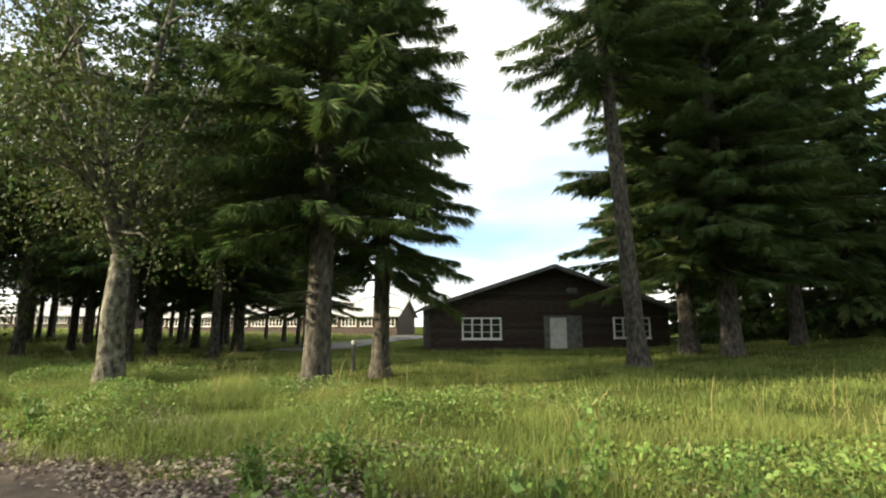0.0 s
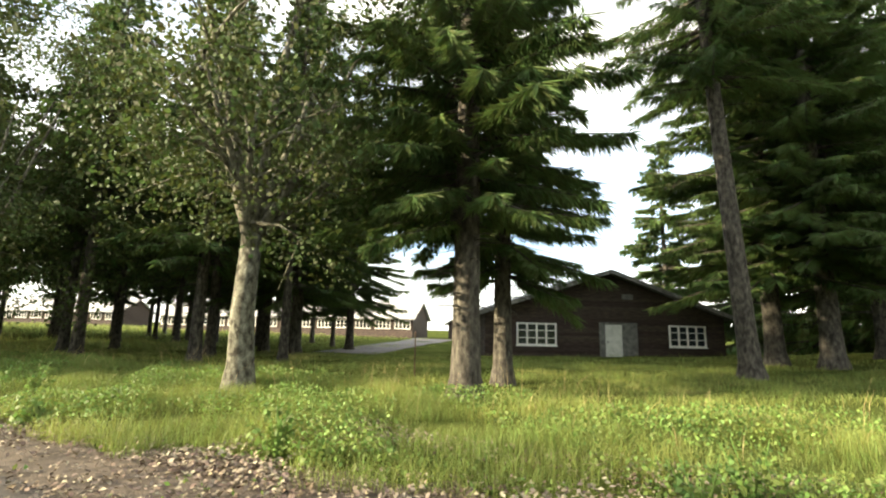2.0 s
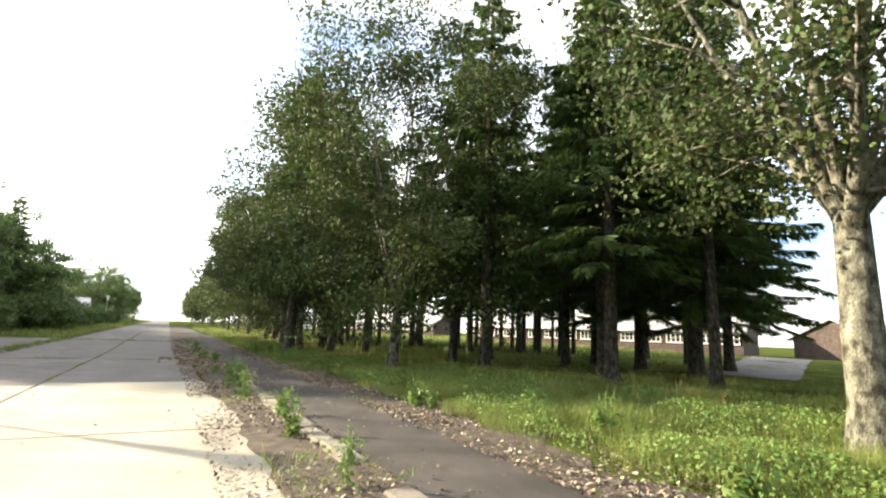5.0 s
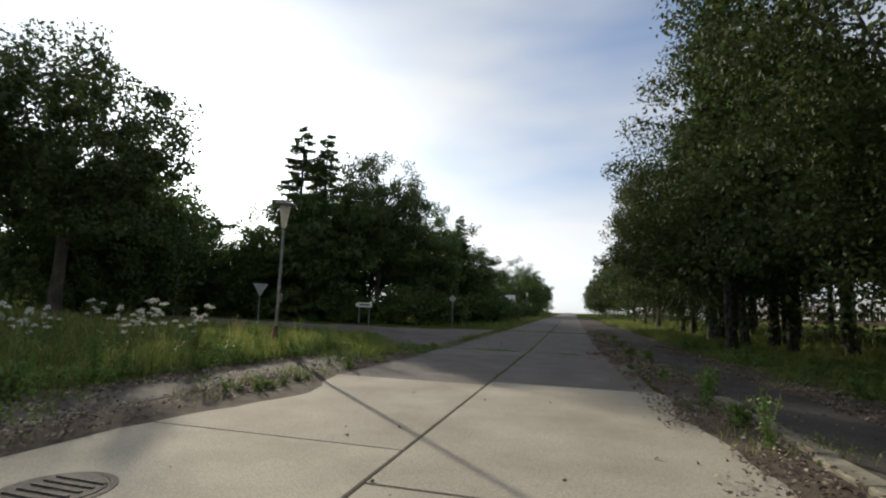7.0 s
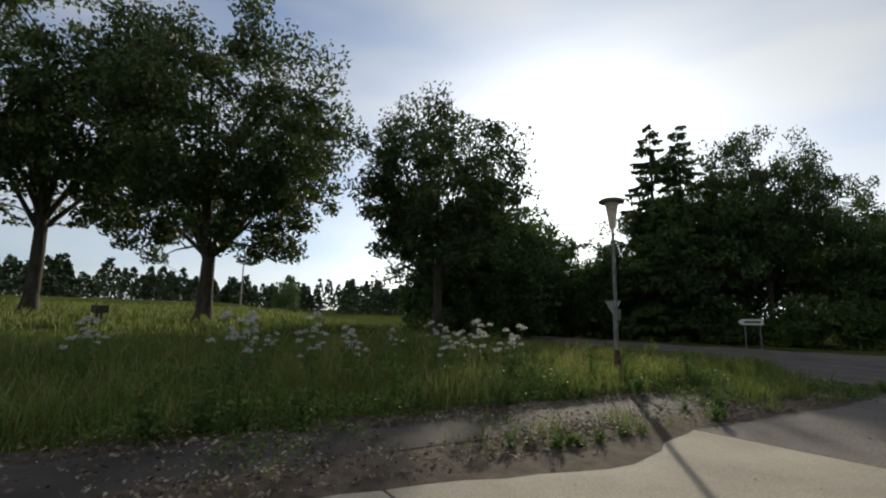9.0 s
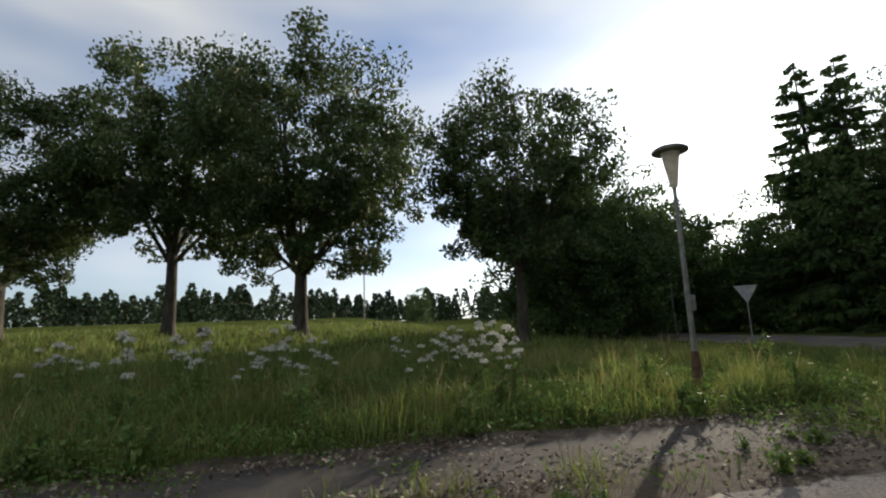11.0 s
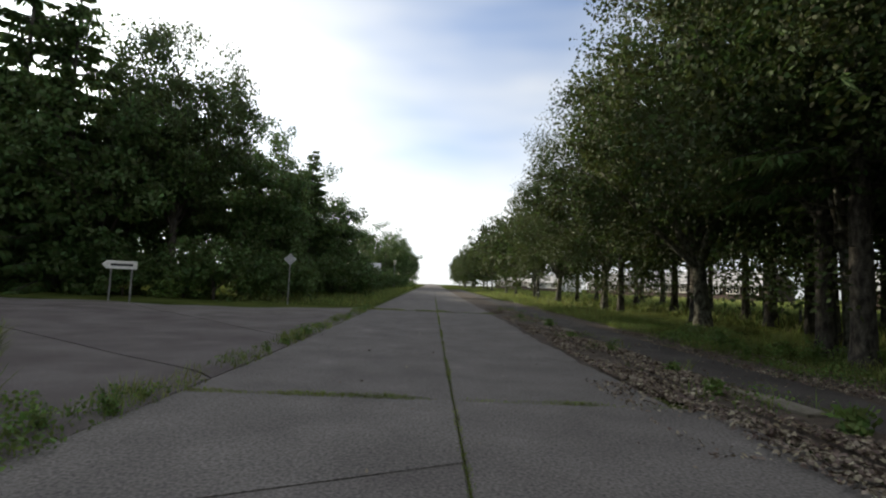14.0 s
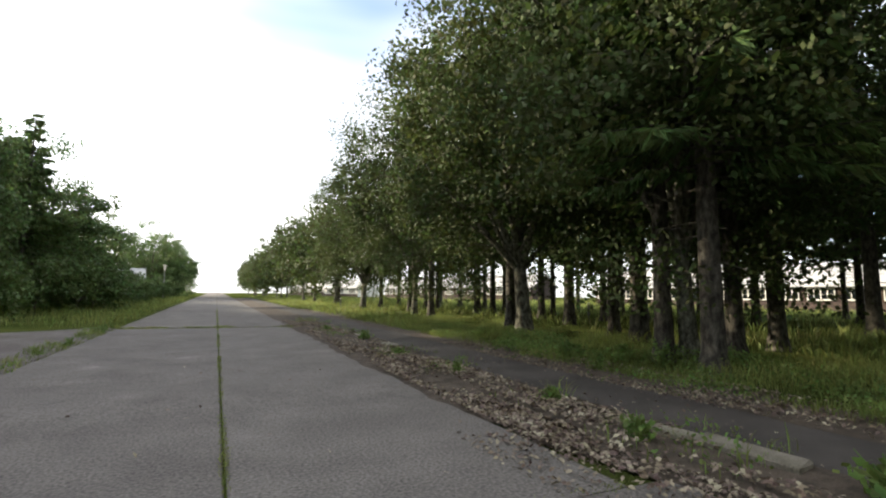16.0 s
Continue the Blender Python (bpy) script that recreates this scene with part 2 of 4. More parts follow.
# ---- trees ----
def leaf_quads(rng, centre, size, droop=0.3):
    """Pointed leaves of four corners, turned at random."""
    n = len(centre)
    d = unit(rng.normal(size=(n, 3)) + np.array([0, 0, -droop]))
    s = unit(np.cross(d, rng.normal(size=(n, 3))))
    L = size * rng.uniform(0.6, 1.3, (n, 1))
    return np.stack([centre - d * L * 0.5, centre + s * L * 0.32, centre + d * L * 0.55, centre - s * L * 0.32], 1)


def broadleaf(name, seed, height, radius, trunk_h, trunk_r, leaves, leaf, bark, leafmat, base=0.25, lean=(0, 0), gaps=0.5, limbs=9, fill=60):
    """A tapered trunk, limbs that fork, and a crown of single leaves in uneven clumps round the limb ends."""
    rng = np.random.default_rng(seed)
    R = random.Random(seed)
    root = new(name)
    tubes, tips = [], []
    top = Vector((lean[0] * trunk_h, lean[1] * trunk_h, trunk_h))
    mid = Vector((top.x * 0.4 + R.uniform(-.08, .08), top.y * 0.4, trunk_h * 0.5))
    tubes.append(tube([(0, 0, -0.3), (0, 0, 0.12), (0.0, 0, 0.6), mid, top], [trunk_r * 1.7, trunk_r * 1.35, trunk_r * 1.05, trunk_r * 0.92, trunk_r * 0.8], 12))
    for i in range(limbs):
        a = 2 * math.pi * (i + R.uniform(-.3, .3)) / limbs
        up = R.uniform(0.25, 1.0)
        start = top * R.uniform(0.82, 1.0) if i else top
        spread = radius * R.uniform(0.45, 0.72) * (1.15 - 0.6 * up)
        end = Vector((top.x + math.cos(a) * spread, top.y + math.sin(a) * spread, trunk_h + (height - trunk_h) * (0.12 + 0.72 * up)))
        bend = start.lerp(end, 0.45) + Vector((R.uniform(-.3, .3), R.uniform(-.3, .3), -0.04 * height + R.uniform(0, .4)))
        r0 = trunk_r * R.uniform(0.38, 0.6)
        tubes.append(tube([start, bend, end], [r0, r0 * 0.6, r0 * 0.2], 7))
        tips.append((end, 1.0))
        for j in range(5):
            q = bend.lerp(end, R.uniform(-0.4, 1.0))
            b = a + R.uniform(-1.3, 1.3)
            e = q + Vector((math.cos(b), math.sin(b), R.uniform(-0.35, 0.75))) * radius * R.uniform(0.25, 0.55)
            tubes.append(tube([q, q.lerp(e, 0.5) + Vector((0, 0, 0.15)), e], [r0 * 0.35, r0 * 0.2, r0 * 0.06], 5))
            tips.append((e, 0.8))
            for _ in range(2):
                c = q.lerp(e, R.uniform(0.3, 1))
                g = c + Vector((R.uniform(-1, 1), R.uniform(-1, 1), R.uniform(-0.8, 0.6))) * radius * 0.26
                tubes.append(tube([c, g], [r0 * 0.1, r0 * 0.03], 3))
                tips.append((g, 0.6))
    v, f = joined(tubes)
    put(new("trunk", mesh_of("trunk", v, f, bark, True)), root)
    # extra clumps fill an uneven egg round the limbs
    n = fill
    dirs = unit(rng.normal(size=(n, 3)))
    zc = trunk_h + (height - trunk_h) * (0.5 - base * 0.3)
    cl = np.array([0, 0, zc]) + dirs * np.array([radius, radius, (height - trunk_h) * (0.52 + base * 0.3)]) * rng.uniform(0.62, 1.0, (n, 1))
    cen = np.array([list(p) for p, _ in tips] + [list(c) for c in cl])
    size = np.array([radius * 0.2 * w for _, w in tips] + [radius * 0.2] * n) * rng.uniform(0.7, 1.25, len(tips) + n)
    pick = rng.integers(0, len(cen), leaves)
    spread = unit(rng.normal(size=(leaves, 3))) * rng.random((leaves, 1)) ** 0.45 * np.array([1, 1, 0.75]) * gaps * 2.4
    pts = cen[pick] + spread * size[pick][:, None]
    pts = pts[pts[:, 2] > trunk_h * (0.75 - base)]
    put(new("crown", quads_mesh("crown", leaf_quads(rng, pts, leaf), leafmat)), root)
    return root


def spruce(name, seed, height, bare, reach, twigs, trunk_r, dead=True, lean=(0, 0), width=0.075, twig_len=1.0, whorl=1.0):
    """A straight trunk, whorls of drooping boughs, and needle twigs hanging from both sides of each bough."""
    rng = np.random.default_rng(seed)
    R = random.Random(seed)
    root = new(name)
    axis = lambda z: Vector((lean[0] * z, lean[1] * z, z))
    flare = tube([axis(-0.3), axis(0.05), axis(0.5), axis(1.2), axis(height * 0.5), axis(height)], [trunk_r * 2.0, trunk_r * 1.5, trunk_r * 1.12, trunk_r, trunk_r * 0.7, 0.02], 14)
    tubes, tw = [flare], []
    z = bare
    while z < height - 0.3:
        k = (z - bare) / (height - bare)
        full = reach * (1 - k) ** 0.8 * (0.75 + 0.25 * min(1, k * 6)) + 0.25
        for i in range(R.randint(4, 6)):
            a = R.uniform(0, 6.283)
            L = full * R.uniform(0.6, 1.15)
            rise = R.uniform(-0.25, 0.15) + 0.45 * k
            p0 = axis(z + R.uniform(-.2, .2))
            d = Vector((math.cos(a), math.sin(a), 0))
            pts = [p0 + d * (L * s) + Vector((0, 0, L * (rise * s - 0.42 * s * s + 0.24 * s ** 3))) for s in (0, .25, .5, .75, 1)]
            tubes.append(tube(pts[::2], [0.022 + 0.012 * L, 0.016 + 0.006 * L, 0.006], 3))
            n = max(6, int(twigs * L))
            s = rng.uniform(0.12, 1.0, n) ** 0.8
            P = np.array([[*p] for p in pts])
            base = np.stack([np.interp(s, (0, .25, .5, .75, 1), P[:, c]) for c in range(3)], 1)
            side = np.where(rng.random(n) < 0.5, 1, -1)[:, None] * np.array([-d.y, d.x, 0])
            out = unit(side * rng.uniform(0.3, 1.0, (n, 1)) + np.array([d.x, d.y, 0]) * rng.uniform(0.3, 0.9, (n, 1)) + np.array([0, 0, -1]) * rng.uniform(0.15, 1.35, (n, 1)))
            tl = twig_len * (0.22 + 0.38 * (1 - s[:, None] * 0.5)) * rng.uniform(0.6, 1.25, (n, 1)) * min(1.15, 0.5 + L * 0.22)
            tw.append(np.concatenate([base, out, tl], 1))
        z += whorl * R.uniform(0.34, 0.52) * (1 if k < 0.7 else 0.8)
    v, f = joined(tubes)
    put(new("trunk", mesh_of("trunk", v, f, SPRUCE_BARK, True)), root)
    if dead:
        st = []
        for _ in range(26):
            a, zz, L = R.uniform(0, 6.283), R.uniform(1.9, bare + 0.8), R.uniform(0.4, reach * 0.55)
            p0 = axis(zz)
            d = Vector((math.cos(a), math.sin(a), 0))
            st.append(tube([p0, p0 + d * L * 0.5 + Vector((0, 0, -0.02 * L)), p0 + d * L + Vector((R.uniform(-.1, .1), R.uniform(-.1, .1), -0.16 * L))], [0.02, 0.012, 0.004], 4))
        v, f = joined(st)
        tagged(put(new("dead_wood", mesh_of("dead_wood", v, f, SPRUCE_BARK)), root), kind="stuff")
    t = np.concatenate(tw)
    b, o, L = t[:, :3], t[:, 3:6], t[:, 6:]
    s1 = unit(np.cross(o, rng.normal(size=o.shape)))
    s2 = np.cross(o, s1)
    quad = lambda s: np.stack([b, b + o * L * 0.45 + s * width, b + o * L, b + o * L * 0.45 - s * width], 1)
    put(new("foliage", quads_mesh("foliage", np.concatenate([quad(s1), quad(s2)]), NEEDLE)), root)
    return root


def plant(proto, x, y, turn=0.0, s=1.0, sz=None, first=None, label="", category="tree", group=""):
    """The prototype itself the first time, then copies of it."""
    m = Matrix.LocRotScale((x, y, gzf(x, y) - 0.03), Euler((0, 0, radians(turn))), (s, s, sz or s))
    if proto.name in PLANTED:
        ob = copy_thing(proto, m)
    else:
        proto.matrix_basis = m
        PLANTED[proto.name] = (s, sz or s)
        ob = proto
        return tagged(ob, label, category, group)
    ob.matrix_basis = m
    return tagged(ob, label, category, group)


PLANTED = {}

# ---- ground ----
def graded(lo, hi, fine_lo, fine_hi, step, grow=1.22):
    a = list(np.arange(fine_lo, fine_hi + 1e-6, step))
    d = step
    while a[-1] < hi:
        d *= grow
        a.append(min(hi, a[-1] + d))
    d, low = step, fine_lo
    while low > lo:
        d *= grow
        low = max(lo, low - d)
        a.insert(0, low)
    return np.array(a)


gx = np.unique(np.concatenate([graded(-1500, 1500, -40, 45, 0.8), [-3.9, -3.4, 3.4, 3.9, 4.2, 4.6]]))
gy = graded(-1500, 1500, -30, 60, 1.0)
GX, GY = np.meshgrid(gx, gy)
GV = np.stack([GX, GY, gz(GX, GY)], -1).reshape(-1, 3)
nx = len(gx)
gf = [(j * nx + i, j * nx + i + 1, (j + 1) * nx + i + 1, (j + 1) * nx + i) for j in range(len(gy) - 1) for i in range(nx - 1)]
ground = new("ground", mesh_of("ground", GV, gf, TURF, True))
tagged(ground, "rough meadow ground of short turf and soil", "ground", kind="structure")


def sheet(name, left, right, y0, y1, dz, mat, step=0.4, label="", category="pavement", ragged=(0.0, 0.0), seed=1):
    """A strip along the road that follows the land; ragged: how far its edges wander."""
    ys = np.arange(y0, y1 + step, step)
    rng = np.random.default_rng(seed)
    cols = 5
    v = []
    wob = lambda y, k: math.sin(y * 2.1 + k) * 0.4 + math.sin(y * 5.3 + 2 * k) * 0.3 + math.sin(y * 0.7 + 3 * k) * 0.5
    for y in ys:
        a = (left(y) if callable(left) else left) + ragged[0] * (wob(y, seed) + rng.uniform(-.3, .3))
        b = (right(y) if callable(right) else right) + ragged[1] * (wob(y, seed + 2) + rng.uniform(-.3, .3))
        for c in range(cols):
            x = a + (b - a) * c / (cols - 1)
            edge = -0.02 if c in (0, cols - 1) else 0.0
            v.append((x, y, max(gzf(x, y), gzf(0, y) + 0.055) + dz + edge))
    f = [(j * cols + i, j * cols + i + 1, (j + 1) * cols + i + 1, (j + 1) * cols + i) for j in range(len(ys) - 1) for i in range(cols - 1)]
    return tagged(new(name, mesh_of(name, v, f, mat, True)), label, category, kind="structure")


sheet("pavement_right", 4.62, 6.1, -30, 120, 0.045, ASPHALT, 1.0, "dark asphalt footpath beside the road", "footpath", (0.05, 0.12), 1)
sheet("pavement_left", -5.7, -4.3, -30, 15, 0.045, ASPHALT, 1.0, "dark overgrown asphalt footpath", "footpath", (0.12, 0.1), 4)
sheet("verge_soil_right", lambda y: 3.62 - 0.32 * math.exp(-((y - 9.9) / 0.9) ** 2) - 0.75 * float(smooth(19.5, 25, y)), 4.9, -30, 120, 0.03, SOIL, 0.25, "strip of soil and dead leaves beside the road", "soil", (0.10, 0.05), 7)
sheet("verge_soil_left", -4.5, lambda y: -3.42 + 0.6 * math.exp(-((y - 9.4) / 1.3) ** 2), -30, 18.5, 0.03, SOIL, 0.4, "strip of soil and dead leaves beside the road", "soil", (0.05, 0.12), 9)
sheet("verge_soil_path", 5.85, lambda y: 7.2 + min(4.0, max(0.0, -y - 2) * 0.17), -30, 60, 0.03, SOIL, 0.4, "bare soil and leaf litter beside the footpath", "soil", (0.05, 0.35), 12)
sheet("verge_soil_outer", -6.2, -5.5, -30, 18, 0.03, SOIL, 0.4, "leaf litter beside the footpath", "soil", (0.2, 0.05), 14)

# side road that joins from the left
side = [(-3.58, 19.0), (-5.0, 20.2), (-7.0, 22.6), (-10, 26.2), (-14, 28.6), (-20, 29.6), (-45, 31.5), (-45, 37.5), (-20, 36.5), (-12, 36.6), (-8, 37.8), (-5.2, 39.6), (-3.58, 41.5)]
bm = bmesh.new()
inner = [bm.verts.new((x, y, gzf(x, y) + 0.05)) for x, y in side]
bm.faces.new(inner)
bmesh.ops.triangulate(bm, faces=bm.faces[:])
bmesh.ops.subdivide_edges(bm, edges=bm.edges[:], cuts=5, use_grid_fill=True)
for v in bm.verts:
    v.co.z = gzf(v.co.x, v.co.y) + 0.045
bm.normal_update()
for f in bm.faces:
    if f.normal.z < 0:
        f.normal_flip()
SIDE_JOINTS = [((-4.4, 23.1), (-10.4, 26.8)), ((-4.1, 27.6), (-7.3, 30.6)), ((-3.6, 34.0), (-14.0, 33.2)), ((-13.0, 27.0), (-14.2, 38.0)), ((-20.0, 28.0), (-20.5, 38.0)), ((-28.0, 28.0), (-28.5, 38.0)), ((-36.0, 28.0), (-36.5, 38.0))]
for (ax, ay), (bx, by) in SIDE_JOINTS:
    no = Vector((by - ay, ax - bx, 0)).normalized()
    for off in (-0.025, 0.025):
        bmesh.ops.bisect_plane(bm, geom=bm.verts[:] + bm.edges[:] + bm.faces[:], plane_co=Vector((ax, ay, 0)) + no * off, plane_no=no, dist=1e-4)
    bmesh.ops.delete(bm, geom=[f for f in bm.faces if abs((f.calc_center_median() - Vector((ax, ay, 0))).dot(no)) < 0.024], context="FACES")
side_road = tagged(new("side_road"), "worn grey concrete slabs of a side road joining the main road", "road", kind="structure")
left_over = set(bm.faces)
while left_over:
    start = left_over.pop()
    island, queue = [start], [start]
    while queue:
        for e in queue.pop().edges:
            for f in e.link_faces:
                if f in left_over:
                    left_over.remove(f)
                    island.append(f)
                    queue.append(f)
    if sum(f.calc_area() for f in island) < 0.05:
        continue
    ids = {v: i for i, v in enumerate({v for f in island for v in f.verts})}
    top = [tuple(v.co) for v in ids]
    fs = [tuple(ids[v] for v in f.verts) for f in island]
    inside = set(island)
    n_top = len(top)
    low = [(x, y, z - 0.1) for x, y, z in top]
    for f in island:
        for lp in f.loops:
            if sum(g in inside for g in lp.edge.link_faces) == 1:
                p, q = ids[lp.vert], ids[lp.link_loop_next.vert]
                fs.append((q, p, p + n_top, q + n_top))
    put(new("slab", mesh_of("slab", top + low, fs, SIDE_CONCRETE)), side_road)
bm.free()

# the concrete road, slab by slab
road = tagged(new("road"), "straight old road of large concrete slabs with open joints", "road", kind="structure")
cuts_right = [-40, -26, -9.4, 5.75, 12.55, 21.75, 40.9, 56, 71, 86, 101, 131, 161, 200, 260, 340]
cuts_left = [-40, -24, -8.2, 6.8, 12.0, 19.5, 21.8, 40.9, 56, 71, 86, 101, 131, 161, 200, 260, 340]
rs = random.Random(5)


def slab(x0, x1, y0, y1, skew=(0.0, 0.0)):
    """One slab; skew: how far its near and far ends run back towards the road's edge."""
    ys = np.linspace(y0 + 0.015, y1 - 0.015, max(2, int((y1 - y0) / 2) + 1))
    lift = rs.uniform(-0.004, 0.006)
    v, f = [], []
    for j, y in enumerate(ys):
        back = skew[0] + (skew[1] - skew[0]) * j / (len(ys) - 1)
        zz = 0.013 * max(0.0, y - 25) + lift
        w = 0.03 * math.sin(y * 1.7 + x0)
        e0, e1 = (x0 + w if x0 < -1 else x0), (x1 + w if x1 > 1 else x1)
        v += [(e0, y - back, zz - 0.12), (e0, y - back, zz - 0.015), (e0 + 0.015, y - back, zz), (e1 - 0.015, y, zz), (e1, y, zz - 0.015), (e1, y, zz - 0.12)]
    for j in range(len(ys) - 1):
        f += [(j * 6 + i, j * 6 + i + 1, j * 6 + 7 + i, j * 6 + 6 + i)[::-1] for i in range(5)]
    f += [(0, 1, 2, 3, 4, 5), tuple(range(len(v) - 1, len(v) - 7, -1))]
    put(new("slab", mesh_of("slab", v, f, NEW_CONCRETE if y1 < 13 else CONCRETE)), road)


for a, b in zip(cuts_left, cuts_left[1:]):
    slab(-3.6, -0.012, a, b, (1.6 if a == 19.5 else 0.0, 1.6 if b == 19.5 else 0.0))
for a, b in zip(cuts_right, cuts_right[1:]):
    slab(0.012, 3.8 if b < 20 else 3.45 if b < 23 else 3.0, a, b)
bed = [(-3.4, -40, -0.03), (3.3, -40, -0.03), (3.3, 25, -0.03), (3.3, 325, 3.87), (3.3, 340, 3.87), (-3.4, 340, 3.87), (-3.4, 325, 3.87), (-3.4, 25, -0.03)]
put(new("joint_filler", mesh_of("joint_filler", bed, [(0, 1, 2, 7), (7, 2, 3, 6), (6, 3, 4, 5)], TURF)), road)

# broken kerb stones between road and footpath
kerb = tagged(new("kerb"), "broken weathered concrete kerb half sunk in weeds", "kerb", kind="structure")
for i, y in enumerate(np.arange(-14, 40, 1.02)):
    if rs.random() < (0.12 if y < 12 else 0.75):
        continue
    bm = box(bmesh.new(), -0.13, 0.13, -0.49, 0.49, -0.15, 0.10, 0.025)
    for v in bm.verts:
        v.co += Vector((rs.uniform(-.015, .015), rs.uniform(-.01, .01), rs.uniform(-.012, .012)))
    k = part("kerb_stone", bm, OLD_CONCRETE, kerb)
    k.matrix_basis = pose(4.42 + rs.uniform(-.04, .04), y, gzf(4.42, y) + rs.uniform(-.05, .005), rs.uniform(-2, 2), rs.uniform(-6, 4), rs.uniform(-2.5, 2.5))

# manhole
manhole = tagged(new("manhole_cover"), "dark cast iron manhole cover in the concrete", "manhole")
manhole.matrix_basis = pose(-2.2, 4.75, 0.004)
part("frame_ring", lathe([(0.42, -0.05), (0.42, 0.006), (0.36, 0.006), (0.36, 0.0)], 28), IRON, manhole)
part("lid", lathe([(0.35, -0.05), (0.35, 0.010), (0.33, 0.012)], 28), IRON, manhole)
for i in range(5):
    boxed("rib", (-0.26, 0.26, -0.2 + i * 0.1 - 0.015, -0.2 + i * 0.1 + 0.015, 0.008, 0.022), IRON, manhole)


# ---- buildings ----
def window(parent, m, w, h, lights, rows, mat=WHITE, depth=0.08):
    """A timber window: outer frame, sill, glazing bars and panes; local x along the wall, y out of it is negative."""
    win = put(new("window"), parent, m)
    bm = bmesh.new()
    t = 0.09
    box(bm, -w / 2, w / 2, -depth, 0.04, h - t, h)
    box(bm, -w / 2, w / 2, -depth, 0.04, 0, t)
    for k in range(lights + 1):
        x = -w / 2 + t / 2 + (w - t) * k / lights
        box(bm, x - t / 2, x + t / 2, -depth - 0.003, 0.04, t, h - t)
    for k in range(1, rows):
        z = h * k / rows
        box(bm, -w / 2 + t, w / 2 - t, -depth + 0.02, 0.03, z - 0.022, z + 0.022)
    part("window_frame", bm, mat, win)
    boxed("window_sill", (-w / 2 - 0.05, w / 2 + 0.05, -depth - 0.06, 0.02, -0.05, -0.002), mat, win)
    for k in range(lights):
        x0 = -w / 2 + t + (w - t) * k / lights
        boxed("pane", (x0, x0 + (w - t) / lights - t, -0.01, 0.0, t, h - t), GLASS, win)
    return win


def gable_wall(bm, x0, x1, y, eave, ridge, thick):
    xm = (x0 + x1) / 2
    a = [bm.verts.new(p) for p in ((x0, y, -0.4), (x1, y, -0.4), (x1, y, eave), (xm, y, ridge), (x0, y, eave))]
    b = [bm.verts.new((v.co.x, y + thick, v.co.z)) for v in a]
    bm.faces.new(a)
    bm.faces.new(b[::-1])
    for i in range(5):
        bm.faces.new((a[i], b[i], b[(i + 1) % 5], a[(i + 1) % 5]))


def roof_plane(parent, x0, z0, x1, z1, y0, y1, mat, thick=0.14):
    bm = bmesh.new()
    d = Vector((z0 - z1, 0, x1 - x0)).normalized() * thick
    if d.z < 0:
        d = -d
    a = [bm.verts.new(p) for p in ((x0, y0, z0), (x1, y0, z1), (x1, y1, z1), (x0, y1, z0))]
    b = [bm.verts.new(v.co + d) for v in a]
    bm.faces.new(a[::-1])
    bm.faces.new(b)
    for i in range(4):
        bm.faces.new((a[i], a[(i + 1) % 4], b[(i + 1) % 4], b[i]))
    bmesh.ops.recalc_face_normals(bm, faces=bm.faces[:])
    return part("roof", bm, mat, parent)


# near timber house, its gable to the road
hut = tagged(new("timber_barrack"), "low dark timber barrack with white windows and a pale door", "house")
hut.matrix_basis = Matrix.Translation((30.4, 0.43, 0.1)) @ Matrix(((0.6, 0.8, 0, 0), (-0.8, 0.6, 0, 0), (0, 0, 1, 0), (0, 0, 0, 1)))
HX0, HX1, HY, EAVE, RIDGE = -3.0, 11.7, 5.2, 2.62, 5.05
bm = bmesh.new()
gable_wall(bm, HX0, HX1, 0, EAVE, RIDGE, 0.2)
gable_wall(bm, HX0, HX1, HY, EAVE, RIDGE, 0.2)
box(bm, HX0, HX0 + 0.2, 0.2, HY, -0.4, EAVE)
box(bm, HX1 - 0.2, HX1, 0.2, HY, -0.4, EAVE)
part("wall", bm, PLANK, hut)
xm = (HX0 + HX1) / 2
slope = (RIDGE - EAVE) / (xm - HX0)
roof_plane(hut, HX0 - 0.5, EAVE - 0.5 * slope + 0.02, xm, RIDGE + 0.02, -0.55, HY + 0.5, DARKROOF)
roof_plane(hut, HX1 + 0.5, EAVE - 0.5 * slope + 0.02, xm, RIDGE + 0.02, -0.55, HY + 0.5, DARKROOF)
for sgn, xe in ((1, HX0 - 0.52), (-1, HX1 + 0.52)):
    bm = bmesh.new()
    z0, z1 = EAVE - 0.52 * slope, RIDGE
    vs = [bm.verts.new(p) for p in ((xe, -0.6, z0 - 0.06), (xm, -0.6, z1 - 0.06), (xm, -0.6, z1 + 0.18), (xe, -0.6, z0 + 0.18))]
    ws = [bm.verts.new((v.co.x, -0.56, v.co.z)) for v in vs]
    bm.faces.new(vs)
    bm.faces.new(ws[::-1])
    for i in range(4):
        bm.faces.new((vs[i], ws[i], ws[(i + 1) % 4], vs[(i + 1) % 4]))
    part("bargeboard", bm, GREYBOARD, hut)
OPEN = [(-1.2, 1.16, 0.78, 2.08), (3.72, 6.1, 0.0, 2.14), (8.05, 10.45, 0.82, 2.12)]
zb = 0.02
